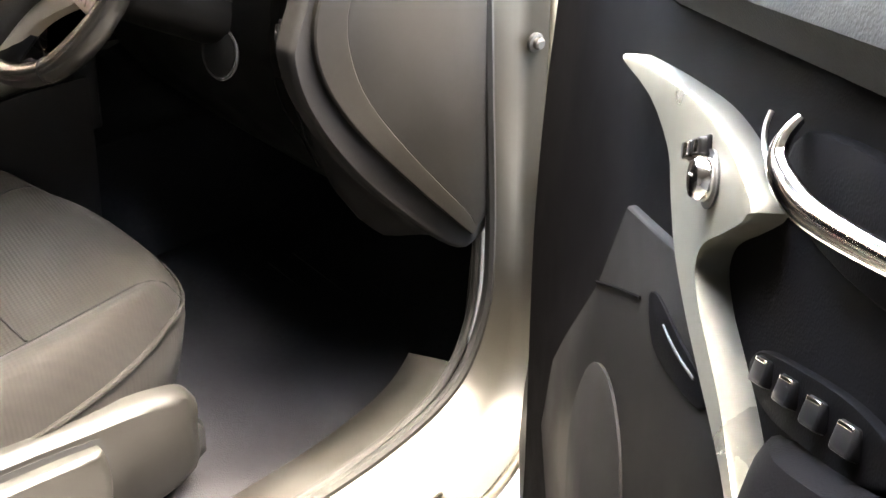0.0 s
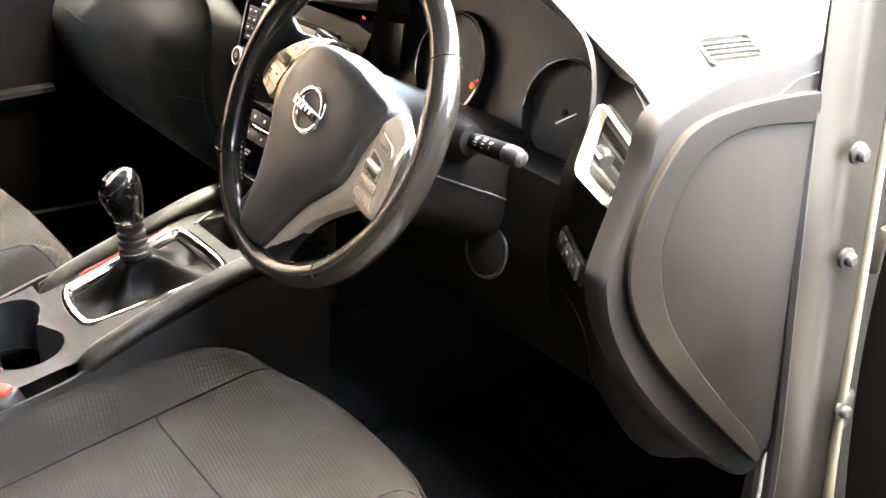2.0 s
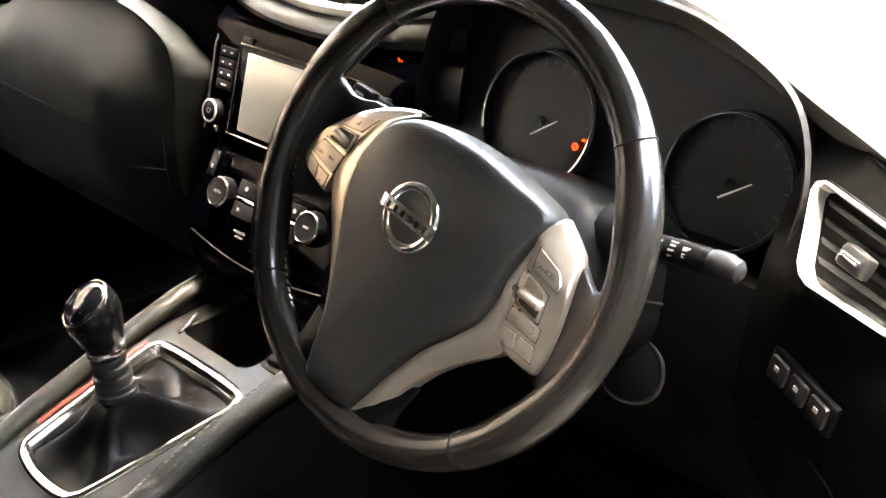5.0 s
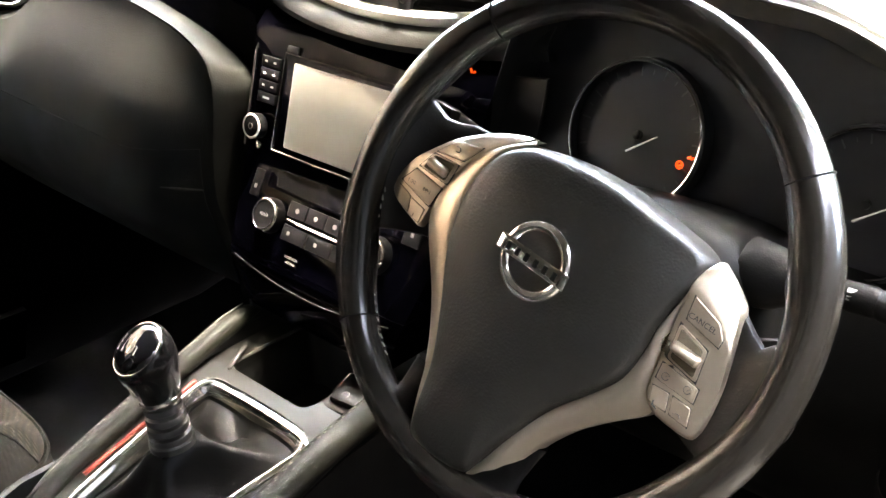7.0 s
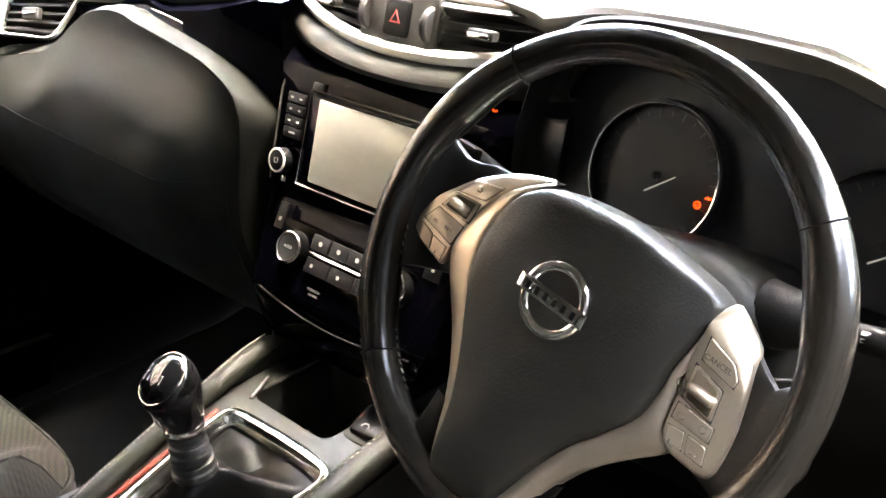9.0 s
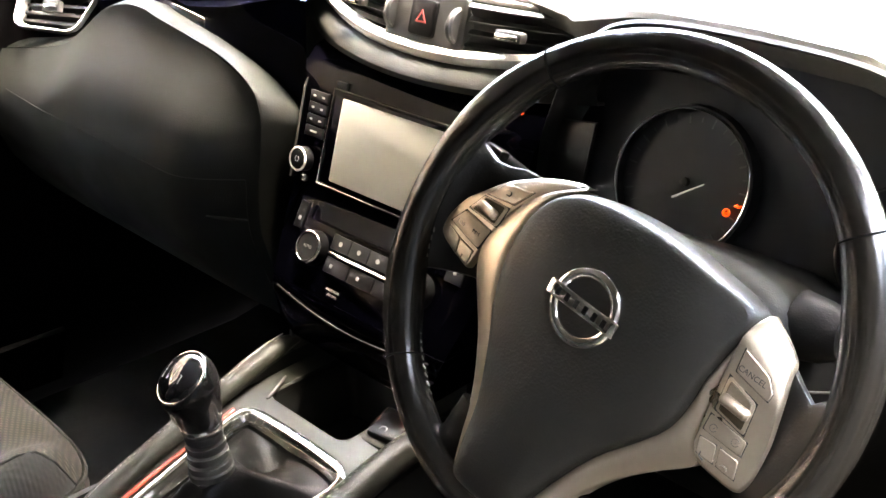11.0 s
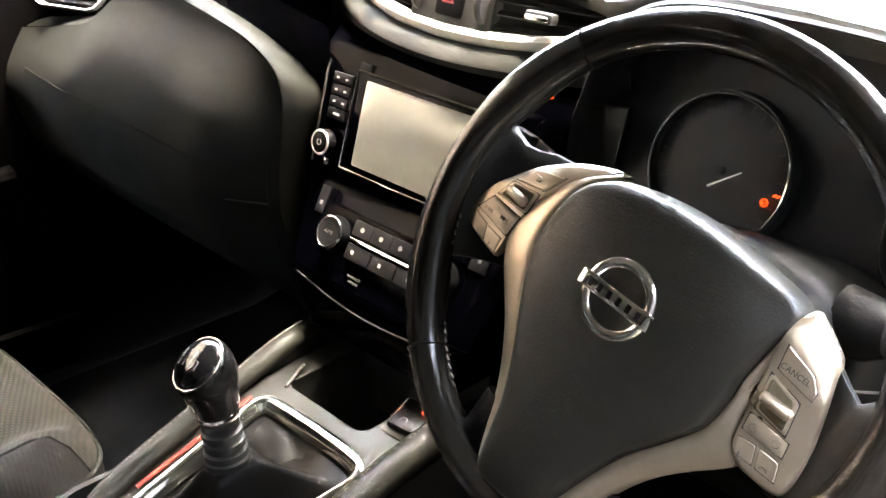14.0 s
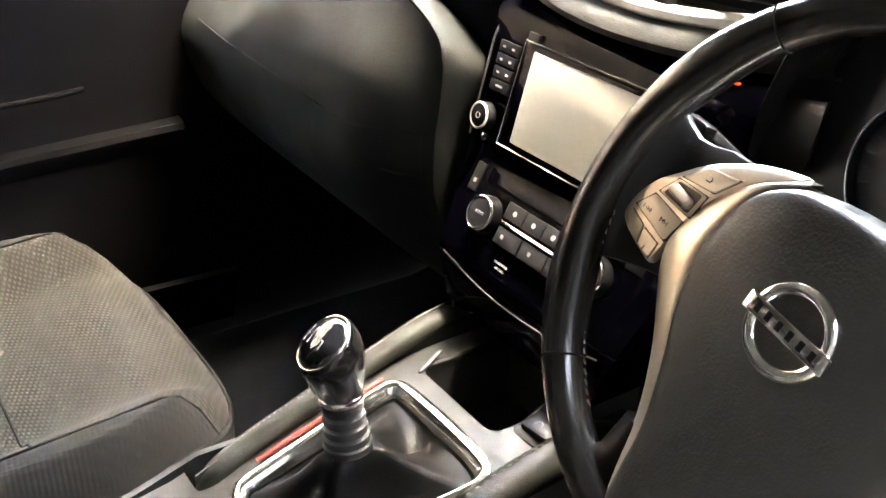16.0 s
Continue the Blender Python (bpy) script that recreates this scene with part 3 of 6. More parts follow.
# ---- outer vents: a four-cornered bright frame with slats ----
def outer_vent(name_side):
    s = name_side
    A, Bq, Cq, Dq = (Vector((s * x, y - 0.006, z)) for x, y, z in ((0.568, 0.195, 1.032), (0.586, 0.150, 0.971), (0.675, 0.107, 0.973), (0.677, 0.131, 1.024)))
    vent = thing("air_vent", (A + Bq + Cq + Dq) / 4, "four-cornered dashboard air vent in a bright chrome frame", "vent", "outer dashboard vents")
    corners = [A, Bq, Cq, Dq]
    mid = (A + Bq + Cq + Dq) / 4
    n = (Cq - A).cross(Dq - Bq).normalized()
    if n.y > 0:
        n = -n
    ring = []
    for k in range(4):
        p, q, r = corners[k - 1], corners[k], corners[(k + 1) % 4]
        ring += [q + (p - q).normalized() * 0.012, q + (p - q).normalized() * 0.004 + (r - q).normalized() * 0.004, q + (r - q).normalized() * 0.012]
    rows = []
    for sc, out in ((1.005, -0.004), (1.0, 0.005), (0.975, 0.008), (0.925, 0.007), (0.90, 0.001), (0.89, -0.012)):
        rows.append([mid + (p - mid) * sc + n * out for p in ring])
    part("frame", grid(rows, closed=True), MATT_CHROME, vent, "bright chrome frame")
    rows = [[mid + (p - mid) * sc + n * out for p in ring] for sc, out in ((1.05, -0.006), (1.05, 0.0), (1.02, 0.001), (1.0, -0.004))]
    part("surround", grid(rows, closed=True), SHROUD, vent)
    bm = bmesh.new()
    bm.faces.new([bm.verts.new(mid + (p - mid) * 0.9 - n * 0.03) for p in ring])
    part("backing", bm, DARKER, vent)
    for k in range(5):
        t = (k + 0.7) / 5.4
        a, b = A.lerp(Bq, t), Dq.lerp(Cq, t)
        a, b = a.lerp(b, 0.08), a.lerp(b, 0.92)
        tilt = frame_of((a + b) / 2 - n * 0.008, b - a, n)
        part("slat", box(((b - a).length, 0.004, 0.016), tilt @ pose(0, 0, -0.012, 12), 0.001), HARD, vent)
    k = mid + n * 0.002
    m = frame_of(k, Dq - A, n)
    tab = part("tab", box((0.026, 0.016, 0.010), m, 0.003), HARD, vent)
    part("tab_face", box((0.020, 0.004, 0.003), m @ pose(0, 0, 0.009), 0.001), CHROME, tab)
    return vent


outer_vent(1)
outer_vent(-1)

# ---- middle vents ----
mid_vent = thing("centre_air_vent", (0, 0.21, 1.08), "wide pair of dashboard vents in a chrome surround", "vent")
low = [(x, vent_y(x) - 0.006, 1.056 + 0.022 * (abs(x) / 0.18) ** 2.2) for x in np.linspace(-0.172, 0.172, 25)]
high = [(x, vent_y(x) + 0.012, 1.112 - 0.004 * (x / 0.18) ** 2) for x in np.linspace(0.185, -0.185, 25)]
loop = smooth_path([*low, (0.184, vent_y(0.18) - 0.001, 1.092), *high, (-0.184, vent_y(0.18) - 0.001, 1.092)], 2, True)
rad = [0.0095 - 0.0062 * min(1, max(0, (p.z - 1.06) / 0.04)) for p in loop]
part("frame", tube(loop, rad, sides=10, closed=True, flat=0.8), MATT_CHROME, mid_vent, "bright chrome surround")
rows = [[(x, vent_y(x) + 0.035, z) for x in np.linspace(-0.18, 0.18, 20)] for z in (1.05, 1.125)]
part("backing", grid(rows), DARKER, mid_vent)
for side in (-1, 1):
    for k in range(4):
        z = 1.068 + 0.0125 * k
        xs = np.linspace(side * 0.052, side * 0.168, 8)
        rows = [[(x, vent_y(x) + y, z + dz) for x in xs] for y, dz in ((0.001, 0.0), (0.006, 0.003), (0.026, -0.003))]
        part("slat", thicken(grid(rows), 0.002), HARD, mid_vent)
    tabm = frame_of((side * 0.105, vent_y(0.105) - 0.004, 1.086), (1, side * 0.12, 0), (0, -0.97, 0.2))
    tab = part("tab", box((0.030, 0.010, 0.012), tabm, 0.003), HARD, mid_vent)
    part("tab_face", box((0.026, 0.0045, 0.003), tabm @ pose(0, -0.001, 0.011), 0.0015), CHROME, tab)
    wheel_m = frame_of((side * 0.042, vent_y(0.04) + 0.002, 1.085), (0, 0, 1), (1, 0, 0))
    part("thumb_wheel", lathe([(0.0, -0.004), (0.016, -0.004), (0.018, -0.002), (0.018, 0.002), (0.016, 0.004), (0.0, 0.004)], wheel_m, 24), HARD, mid_vent)
m = frame_of((0, 0.206, 1.086), (1, 0, 0), (0, -0.96, 0.26))
part("centre_plate", box((0.102, 0.052, 0.006), m @ pose(0, 0, -0.004), 0.003), HARD, mid_vent)
hz = part("hazard_button", box((0.034, 0.036, 0.006), m @ pose(0, 0, 0.0), 0.004), BTN_BLACK, mid_vent, "black hazard button with a red triangle")
tri = [(0.0075, -0.0050), (0.0, 0.0080), (-0.0075, -0.0050)]
rows = [[m @ Vector((x * s, y * s, z)) for x, y in tri] for s, z in ((1.0, 0.0062), (1.0, 0.0068), (0.62, 0.0068), (0.62, 0.0062))]
part("triangle", grid(rows, closed=True), DIM_RED, hz)

# ---- demister grille on the dash top ----
grille = thing("demister_grille", (0.66, 0.26, 1.09), "small slatted demister grille on the dash top", "vent")
gm = frame_of((0.659, 0.2485, 1.0985), (0.83, -0.55, 0.0), (0.06, -0.2, 0.98))
ring = rounded(0.052, 0.046, 0.005)
rows = [[gm @ Vector((x * s, y * s2, z)) for x, y in ring] for s, s2, z in ((1.13, 1.16, -0.003), (1.12, 1.15, 0.0012), (1.02, 1.03, 0.0014), (1.0, 1.0, 0.0), (0.98, 0.97, -0.006))]
part("frame", grid(rows, closed=True), SOFT, grille)
part("backing", slab(ring, 0.001, gm @ pose(0, 0, -0.005)), DARKER, grille)
for k in range(4):
    part("slat", box((0.0030, 0.044, 0.004), gm @ pose(-0.0156 + 0.0104 * k, 0, -0.003), 0.001), SOFT, grille)

# ---- instruments ----
cluster = thing("instrument_cluster", (0.38, 0.22, 1.0), "dark instrument cluster with two ringed dials", "instruments")
CM = frame_of((0.38, 0.222, 1.0), (1, 0, 0), (0, -0.955, 0.297))
part("face", slab([(-0.225, -0.075), (0.185, -0.075), (0.185, 0.045), (0.115, 0.105), (-0.15, 0.115), (-0.225, 0.05)], 0.004, CM @ pose(0, 0, -0.006)), DIAL, cluster)
for cx, cy, size in ((-0.087, -0.003, 1.0), (0.106, -0.007, 0.90)):
    dm = CM @ pose(cx, cy, 0) @ Matrix.Scale(size, 4)
    dial = part("dial", lathe([(0, 0), (0.059, 0.0), (0.059, 0.001), (0, 0.001)], dm, 40), DIAL, cluster)
    part("ring", tube([dm @ Vector((0.061 * math.cos(q), 0.061 * math.sin(q), 0.0115)) for q in np.linspace(0, 2 * math.pi, 49)[:-1]], 0.0012, sides=8, closed=True), CHROME, dial, "thin chrome ring")
    part("bezel", lathe([(0.0620, -0.002), (0.0620, 0.0112), (0.0640, 0.0112), (0.0655, -0.002)], dm, 40), DIAL, dial)
    for k in range(0, 23):
        q = radians(225 - 270 * k / 22)
        long = 0.008 if k % 2 == 0 else 0.004
        part("tick", box((long, 0.0009 if k % 2 else 0.0014, 0.0006), dm @ pose(0.053 * math.cos(q), 0.053 * math.sin(q), 0.001, 0, 0, math.degrees(q)), 0.0002), DARK_MARK, dial)
    tail, tip = ((-0.006, -0.0150), (0.019, 0.003)) if cx < 0 else ((-0.006, -0.0155), (0.021, 0.004))
    part("needle", tube([dm @ Vector((*tail, 0.005)), dm @ Vector((*tip, 0.005))], [0.0009, 0.0005], sides=6), NEEDLE, dial, "pale pointer")
    part("needle_hub", lathe([(0, 0), (0.004, 0.0), (0.0035, 0.004), (0, 0.005)], dm @ pose(0, 0, 0.001), 20), DARKER, dial)
wm_ = CM @ pose(-0.042, -0.0166, 0.006)
tell = part("telltale", tube([wm_ @ Vector((0.0028 * math.cos(q), 0.0028 * math.sin(q), 0.0)) for q in np.linspace(0, 2 * math.pi, 17)[:-1]], 0.0008, sides=6, closed=True), LAMP_ORANGE, cluster, "orange warning light")
part("telltale", tube([wm_ @ Vector((0.0055, 0.0068, 0)), wm_ @ Vector((0.0075, 0.0085, 0)), wm_ @ Vector((0.0085, 0.0068, 0)), wm_ @ Vector((0.0110, 0.0085, 0))], 0.0010, sides=6), LAMP_ORANGE, cluster, "orange warning light")
part("telltale_mark", tube([wm_ @ Vector((0.002, 0.002, 0)), wm_ @ Vector((-0.001, -0.0015, 0)), wm_ @ Vector((-0.002, 0.0005, 0))], 0.0008, sides=5), LAMP_ORANGE, tell)
part("trip_light", tube([(0.129, 0.197, 1.026), (0.131, 0.197, 1.020), (0.134, 0.197, 1.024)], 0.0010, sides=5), LAMP_ORANGE, cluster)
part("side_trim", tube([(0.1300, 0.204, 0.972), (0.1420, 0.204, 0.986), (0.1555, 0.204, 1.001)], [0.0008, 0.0024, 0.0008], sides=8, flat=0.5), CHROME, dashboard, "short bright trim strip")
# Added plate stands in for the lit left inside of the instrument hood.
part("lit_hood_plate", slab([(0.150, 0.962), (0.200, 0.973), (0.2085, 1.031), (0.168, 1.025)], 0.004, frame_of((0, 0.209, 0), (1, 0, 0), (0, -1, 0)), 0.001), SEAT_TRIM, cluster, "flat grey plate standing for the lit inner hood")


# ---- steering wheel ----
TILT = radians(25.3)
WU, WV, WN = Vector((1, 0, 0)), Vector((0, math.sin(TILT), math.cos(TILT))), Vector((0, -math.cos(TILT), math.sin(TILT)))
# The wheel stands turned a little clockwise.
WHEEL = frame_of((0.37, 0, 1.0), WU, WN) @ pose(0, 0, 0, 0, 0, -10.5)
RIM, GRIP = 0.1694, 0.0146
steering_wheel = thing("steering_wheel", (0.37, 0, 1.0), "black leather steering wheel with silver spokes and buttons", "steering wheel")


def rim_point(a, r=RIM, c=0.0):
    return WHEEL @ Vector((r * math.sin(a) - 0.0031, r * math.cos(a) - 0.0066, c))


# Rim: leather, thicker where the thumbs rest.
N = 128
rows = []
for k in range(N):
    a = 2 * math.pi * k / N
    thumb = sum(math.exp(-((math.degrees(a) - q + 180) % 360 - 180) ** 2 / 160) for q in (62, 298, 118, 242))
    g = GRIP + 0.0012 * thumb
    row = []
    for j in range(16):
        q = 2 * math.pi * j / 16
        row.append(rim_point(a, RIM + g * 0.92 * math.cos(q) - 0.002 * thumb * (math.cos(q) < 0), g * math.sin(q)))
    rows.append(row)
rows.append(rows[0])
bm = bmesh.new()
vs = [[bm.verts.new(p) for p in row] for row in rows[:-1]]
for k in range(N):
    for j in range(16):
        bm.faces.new((vs[k][j], vs[k][(j + 1) % 16], vs[(k + 1) % N][(j + 1) % 16], vs[(k + 1) % N][j]))
rim = part("rim", bm, RIM_LEATHER, steering_wheel, "worn black leather rim")
for deg in (-45, 46.5, 136, 225.5):
    a = radians(deg)
    g = GRIP + 0.0002
    pts = [rim_point(a + 0.012 * math.sin(q), RIM + g * 0.92 * math.cos(q), g * math.sin(q)) for q in np.linspace(0, 2 * math.pi, 25)[:-1]]
    part("seam", tube(pts, 0.0008, sides=6, closed=True), SEAM, rim)
# Stitches along the inner side of the rim.
stitch = box((0.0042, 0.0011, 0.0009), ZERO, 0.0003)
stitch = finish(stitch)
for k in range(150):
    a = 2 * math.pi * (k + 0.5) / 150
    deg = math.degrees(a) % 360
    if not 213 < deg < 262:
        continue
    q = radians(197)
    p = Vector((math.sin(a) * (RIM + GRIP * 0.96 * math.cos(q)) - 0.0031, math.cos(a) * (RIM + GRIP * 0.96 * math.cos(q)) - 0.0066, GRIP * math.sin(q)))
    m = WHEEL @ Matrix.Translation(p) @ pose(0, 0, 0, 0, 0, -deg) @ pose(0, 0, 0, 35, 0, 18)
    part("stitch", stitch, THREAD, rim, at=m)


PADLINE = [(p.x, p.y) for p in smooth_path([(x, y, 0) for x, y in (
    (0.0055, 0.0565), (0.035, 0.0545), (0.061, 0.0500), (0.080, 0.0462), (0.0900, 0.0405), (0.0912, 0.0300), (0.0880, 0.0120), (0.0848, -0.0070), (0.0848, -0.0220), (0.0808, -0.0450), (0.0670, -0.0660), (0.0485, -0.0900), (0.0325, -0.1210), (0.0205, -0.1500), (0.0148, -0.1625),
    (0.0, -0.1675), (-0.022, -0.1690), (-0.0355, -0.1660), (-0.0402, -0.1480), (-0.0452, -0.1140), (-0.0580, -0.0780), (-0.0745, -0.0400), (-0.0814, -0.0060), (-0.0790, 0.0200), (-0.0720, 0.0350), (-0.0635, 0.0435), (-0.0475, 0.0515), (-0.0220, 0.0555))], 4, True)]


def pad_low(x, y):
    return 0.001 - 0.006 * min(1, max(0, (y + 0.01) / 0.05))


def pad_height(x, y, s):
    """The round face of the cover; beyond its crease the upper flanks fall away."""
    low = pad_low(x, y)
    rise = lerp_table(((0.0, 1.0), (0.25, 0.99), (0.42, 0.965), (0.60, 0.905), (0.75, 0.83), (0.86, 0.74), (0.93, 0.65), (0.97, 0.52), (0.99, 0.30), (1.0, 0.0)), s)[0]
    dome = low + (0.0215 - low) * rise
    r = math.hypot(x - 0.004, y + 0.030)
    flank = 0.0135 - 0.42 * (r - 0.0880)
    k = 0.0022
    h = max(k - abs(dome - flank), 0) / k
    return min(dome, flank) - h * h * k * 0.25 if y > -0.02 else dome


bm = grid([[WHEEL @ Vector((x, y, pad_low(x, y) - 0.02)) for x, y in PADLINE]] + [[WHEEL @ Vector((x * s, (y + 0.03) * s - 0.03, pad_height(x * s, (y + 0.03) * s - 0.03, s))) for x, y in PADLINE]
          for s in (1.0, 0.992, 0.98, 0.965, 0.945, 0.92, 0.89, 0.855, 0.815, 0.77, 0.72, 0.66, 0.58, 0.48, 0.36, 0.22, 0.08)], closed=True)
bmesh.ops.contextual_create(bm, geom=bm.verts[-len(PADLINE):])
part("airbag_cover", bm, PAD, steering_wheel, "black grained airbag cover", angle=50)

# Silver spoke trims, from the button panels down to the lower spoke.
for s in (-1, 1):
    if s > 0:
        inner = [(0.0100, -0.1700), (0.0205, -0.1500), (0.0325, -0.1210), (0.0485, -0.0900), (0.0670, -0.0660), (0.0808, -0.0450), (0.0848, -0.0220), (0.0850, -0.0070), (0.0882, 0.0120), (0.0914, 0.0300)]
        outer = [(0.0280, -0.1680), (0.0385, -0.1490), (0.0494, -0.1202), (0.0642, -0.0966), (0.0839, -0.0756), (0.1040, -0.0560), (0.0990, -0.0440), (0.0955, -0.0160), (0.0925, 0.0120), (0.0930, 0.0310)]
    else:
        inner = [(-0.0370, -0.1690), (-0.0402, -0.1480), (-0.0452, -0.1140), (-0.0580, -0.0780), (-0.0745, -0.0400), (-0.0810, -0.0165), (-0.0818, 0.0030), (-0.0790, 0.0200), (-0.0710, 0.0370), (-0.0510, 0.0515)]
        outer = [(-0.0480, -0.1690), (-0.0530, -0.1500), (-0.0605, -0.1150), (-0.0790, -0.0770), (-0.1050, -0.0400), (-0.1120, -0.0190), (-0.1080, -0.0040), (-0.1020, 0.0096), (-0.0860, 0.0340), (-0.0550, 0.0540)]
    rows = []
    for p, q in zip(smooth_path([(*v, 0.0) for v in inner], 4), smooth_path([(*v, 0.0) for v in outer], 4)):
        p.z = pad_low(p.x, p.y) + 0.0030
        q.z = -0.0045 if s < 0 else -0.0015
        d = q - p
        rows.append([p + Vector((0, 0, -0.012)), p, p + d * 0.08 + Vector((0, 0, 0.0016)), p + d * 0.30 + Vector((0, 0, 0.0026)), p + d * 0.6 + Vector((0, 0, 0.0026)), p + d * 0.88 + Vector((0, 0, 0.0010)), q, q + Vector((0, 0, -0.012))])
    part("spoke_trim", grid([[WHEEL @ v for v in row] for row in rows]), SILVER, steering_wheel, "satin silver spoke trim", angle=50)
    # Leather spoke that joins the panel to the rim.
    rows = []
    reach = ((0.080, -0.050, 0.030, -0.028, -0.014), (0.118, -0.060, 0.026, -0.026, -0.008), (0.131, -0.062, 0.019, -0.020, -0.004), (0.142, -0.064, 0.014, -0.016, 0.0), (0.150, -0.068, 0.022, -0.013, 0.003), (0.158, -0.076, 0.036, -0.010, 0.005), (0.164, -0.082, 0.046, -0.008, 0.006))
    if s < 0:
        reach = ((0.080, -0.044, 0.042, -0.030, -0.016), (0.118, -0.050, 0.040, -0.030, -0.015), (0.131, -0.054, 0.036, -0.028, -0.014), (0.142, -0.058, 0.035, -0.026, -0.012), (0.152, -0.062, 0.040, -0.022, -0.008), (0.162, -0.070, 0.050, -0.012, 0.001), (0.168, -0.076, 0.058, -0.008, 0.006))
    for a, b0, b1, c0, c1 in reach:
        m0 = (b0 + b1) / 2
        row = []
        for k in range(20):
            q = 2 * math.pi * k / 20
            sx, sy = math.cos(q), math.sin(q)
            row.append(WHEEL @ Vector((s * a, m0 + (b1 - b0) / 2 * math.copysign(abs(sx) ** 0.45, sx), (c0 + c1) / 2 + (c1 - c0) / 2 * math.copysign(abs(sy) ** 0.6, sy))))
        rows.append(row)
    part("spoke", grid(rows, closed=True, cap=True), SPOKE_LEATHER, steering_wheel, "black leather-covered spoke")
    # Lower spoke legs.
    rows = []
    for a, b, w, c in ((0.044, -0.120, 0.017, -0.010), (0.042, -0.145, 0.0175, -0.006), (0.041, -0.160, 0.022, -0.003), (0.040, -0.170, 0.028, 0.0)):
        rows.append([WHEEL @ Vector((s * a - 0.010 * max(0, -b - 0.03) / 0.11 + w * math.cos(q), b, c + 0.009 * math.sin(q))) for q in (2 * math.pi * k / 14 for k in range(14))])
    part("lower_spoke", grid(rows, closed=True, cap=True), GAITER, steering_wheel)

    # Button panel.
    if s > 0:
        outline = [(0.0935, 0.0425), (0.0960, 0.0445), (0.0985, 0.0438), (0.1090, 0.0372), (0.1180, 0.0305), (0.1212, 0.0268), (0.1250, 0.0180), (0.1295, 0.0050), (0.1330, -0.0080), (0.1362, -0.0220), (0.1375, -0.0400), (0.1360, -0.0500), (0.1310, -0.0555), (0.1120, -0.0545), (0.1035, -0.0520), (0.0985, -0.0465), (0.0965, -0.0400), (0.0935, -0.0157), (0.0905, 0.0150), (0.0900, 0.0320)]
    else:
        outline = [(-0.0575, 0.0540), (-0.0850, 0.0470), (-0.1050, 0.0370), (-0.1210, 0.0265), (-0.1345, 0.0120), (-0.1455, -0.0010), (-0.1522, -0.0160), (-0.1530, -0.0275), (-0.1495, -0.0325), (-0.1410, -0.0365), (-0.1250, -0.0405), (-0.1150, -0.0420), (-0.1125, -0.0330), (-0.1105, -0.0175), (-0.1015, 0.0096), (-0.0815, 0.0370)]
    ring = [(p.x, p.y) for p in smooth_path([(x, y, 0) for x, y in outline], 3, True)]
    slope = 0.06

    def top(x, y, h):
        if x > 0:
            fall = 0.62 * max(0, (x - 0.097) * 0.548 + (y - 0.0225) * 0.836) + 0.10 * max(0, x - 0.10)
            return WHEEL @ Vector((x, y, 0.0042 - fall + h))
        return WHEEL @ Vector((x, y, -0.003 - slope * max(0, -x - 0.10) - 0.55 * max(0, (y - 0.034) * 0.85 + (x + 0.09) * -0.5) + h))
    cx, cy = sum(p[0] for p in ring) / len(ring), sum(p[1] for p in ring) / len(ring)
    rows = [[top(cx + (x - cx) * f, cy + (y - cy) * f, h) for x, y in ring] for f, h in ((1.0, -0.007), (1.0, -0.003), (0.975, -0.0006), (0.94, 0.0006), (0.85, 0.0006), (0.75, 0.0006), (0.6, 0.0006), (0.4, 0.0006))]
    bm = grid(rows, closed=True)
    bmesh.ops.contextual_create(bm, geom=bm.verts[-len(ring):])
    panel = part("button_panel", bm, SILVER, steering_wheel, "satin silver button panel", angle=50)

    def key(name, quad, mat, rise=0.0015, label="", inset=0.0006, parent=panel):
        mx, my = sum(p[0] for p in quad) / len(quad), sum(p[1] for p in quad) / len(quad)
        pts = []
        for k in range(len(quad)):
            p, q, r = (Vector((*quad[(k + j) % len(quad)], 0)) for j in (-1, 0, 1))
            pts += [q.lerp(p, 0.10), q.lerp((p + r) / 2, 0.05), q.lerp(r, 0.10)]
        rows = [[top(mx + (p.x - mx) * f, my + (p.y - my) * f, h) for p in pts] for f, h in ((1.0, -0.002), (0.97, rise * 0.4), (0.965, rise * 0.8), (0.90, rise))]
        bm = grid(rows, closed=True)
        bmesh.ops.contextual_create(bm, geom=bm.verts[-len(pts):])
        return part(name, bm, mat, parent, label, angle=30)

    def gap(quad):
        mx, my = sum(p[0] for p in quad) / len(quad), sum(p[1] for p in quad) / len(quad)
        pts = [(mx + (x - mx) * 1.022, my + (y - my) * 1.035) for x, y in quad]
        rows = [[top(x, y, h) for x, y in pts] for h in (-0.002, 0.0008)]
        bm = grid(rows, closed=True)
        bmesh.ops.contextual_create(bm, geom=bm.verts[-len(quad):])
        part("joint", bm, DARKER, panel)

    if s > 0:
        keys = [[(0.0961, 0.0220), (0.0979, 0.0069), (0.1226, 0.0014), (0.1228, 0.0070), (0.1161, 0.0145)], [(0.0959, 0.0036), (0.0985, -0.0192), (0.1212, -0.0235), (0.1183, -0.0027)],
                [(0.0979, -0.0221), (0.0985, -0.0330), (0.1258, -0.0348), (0.1247, -0.0250)], [(0.0990, -0.0373), (0.1020, -0.0475), (0.1140, -0.0480), (0.1106, -0.0366)], [(0.1128, -0.0366), (0.1161, -0.0480), (0.1293, -0.0490), (0.1260, -0.0375)]]
    else:
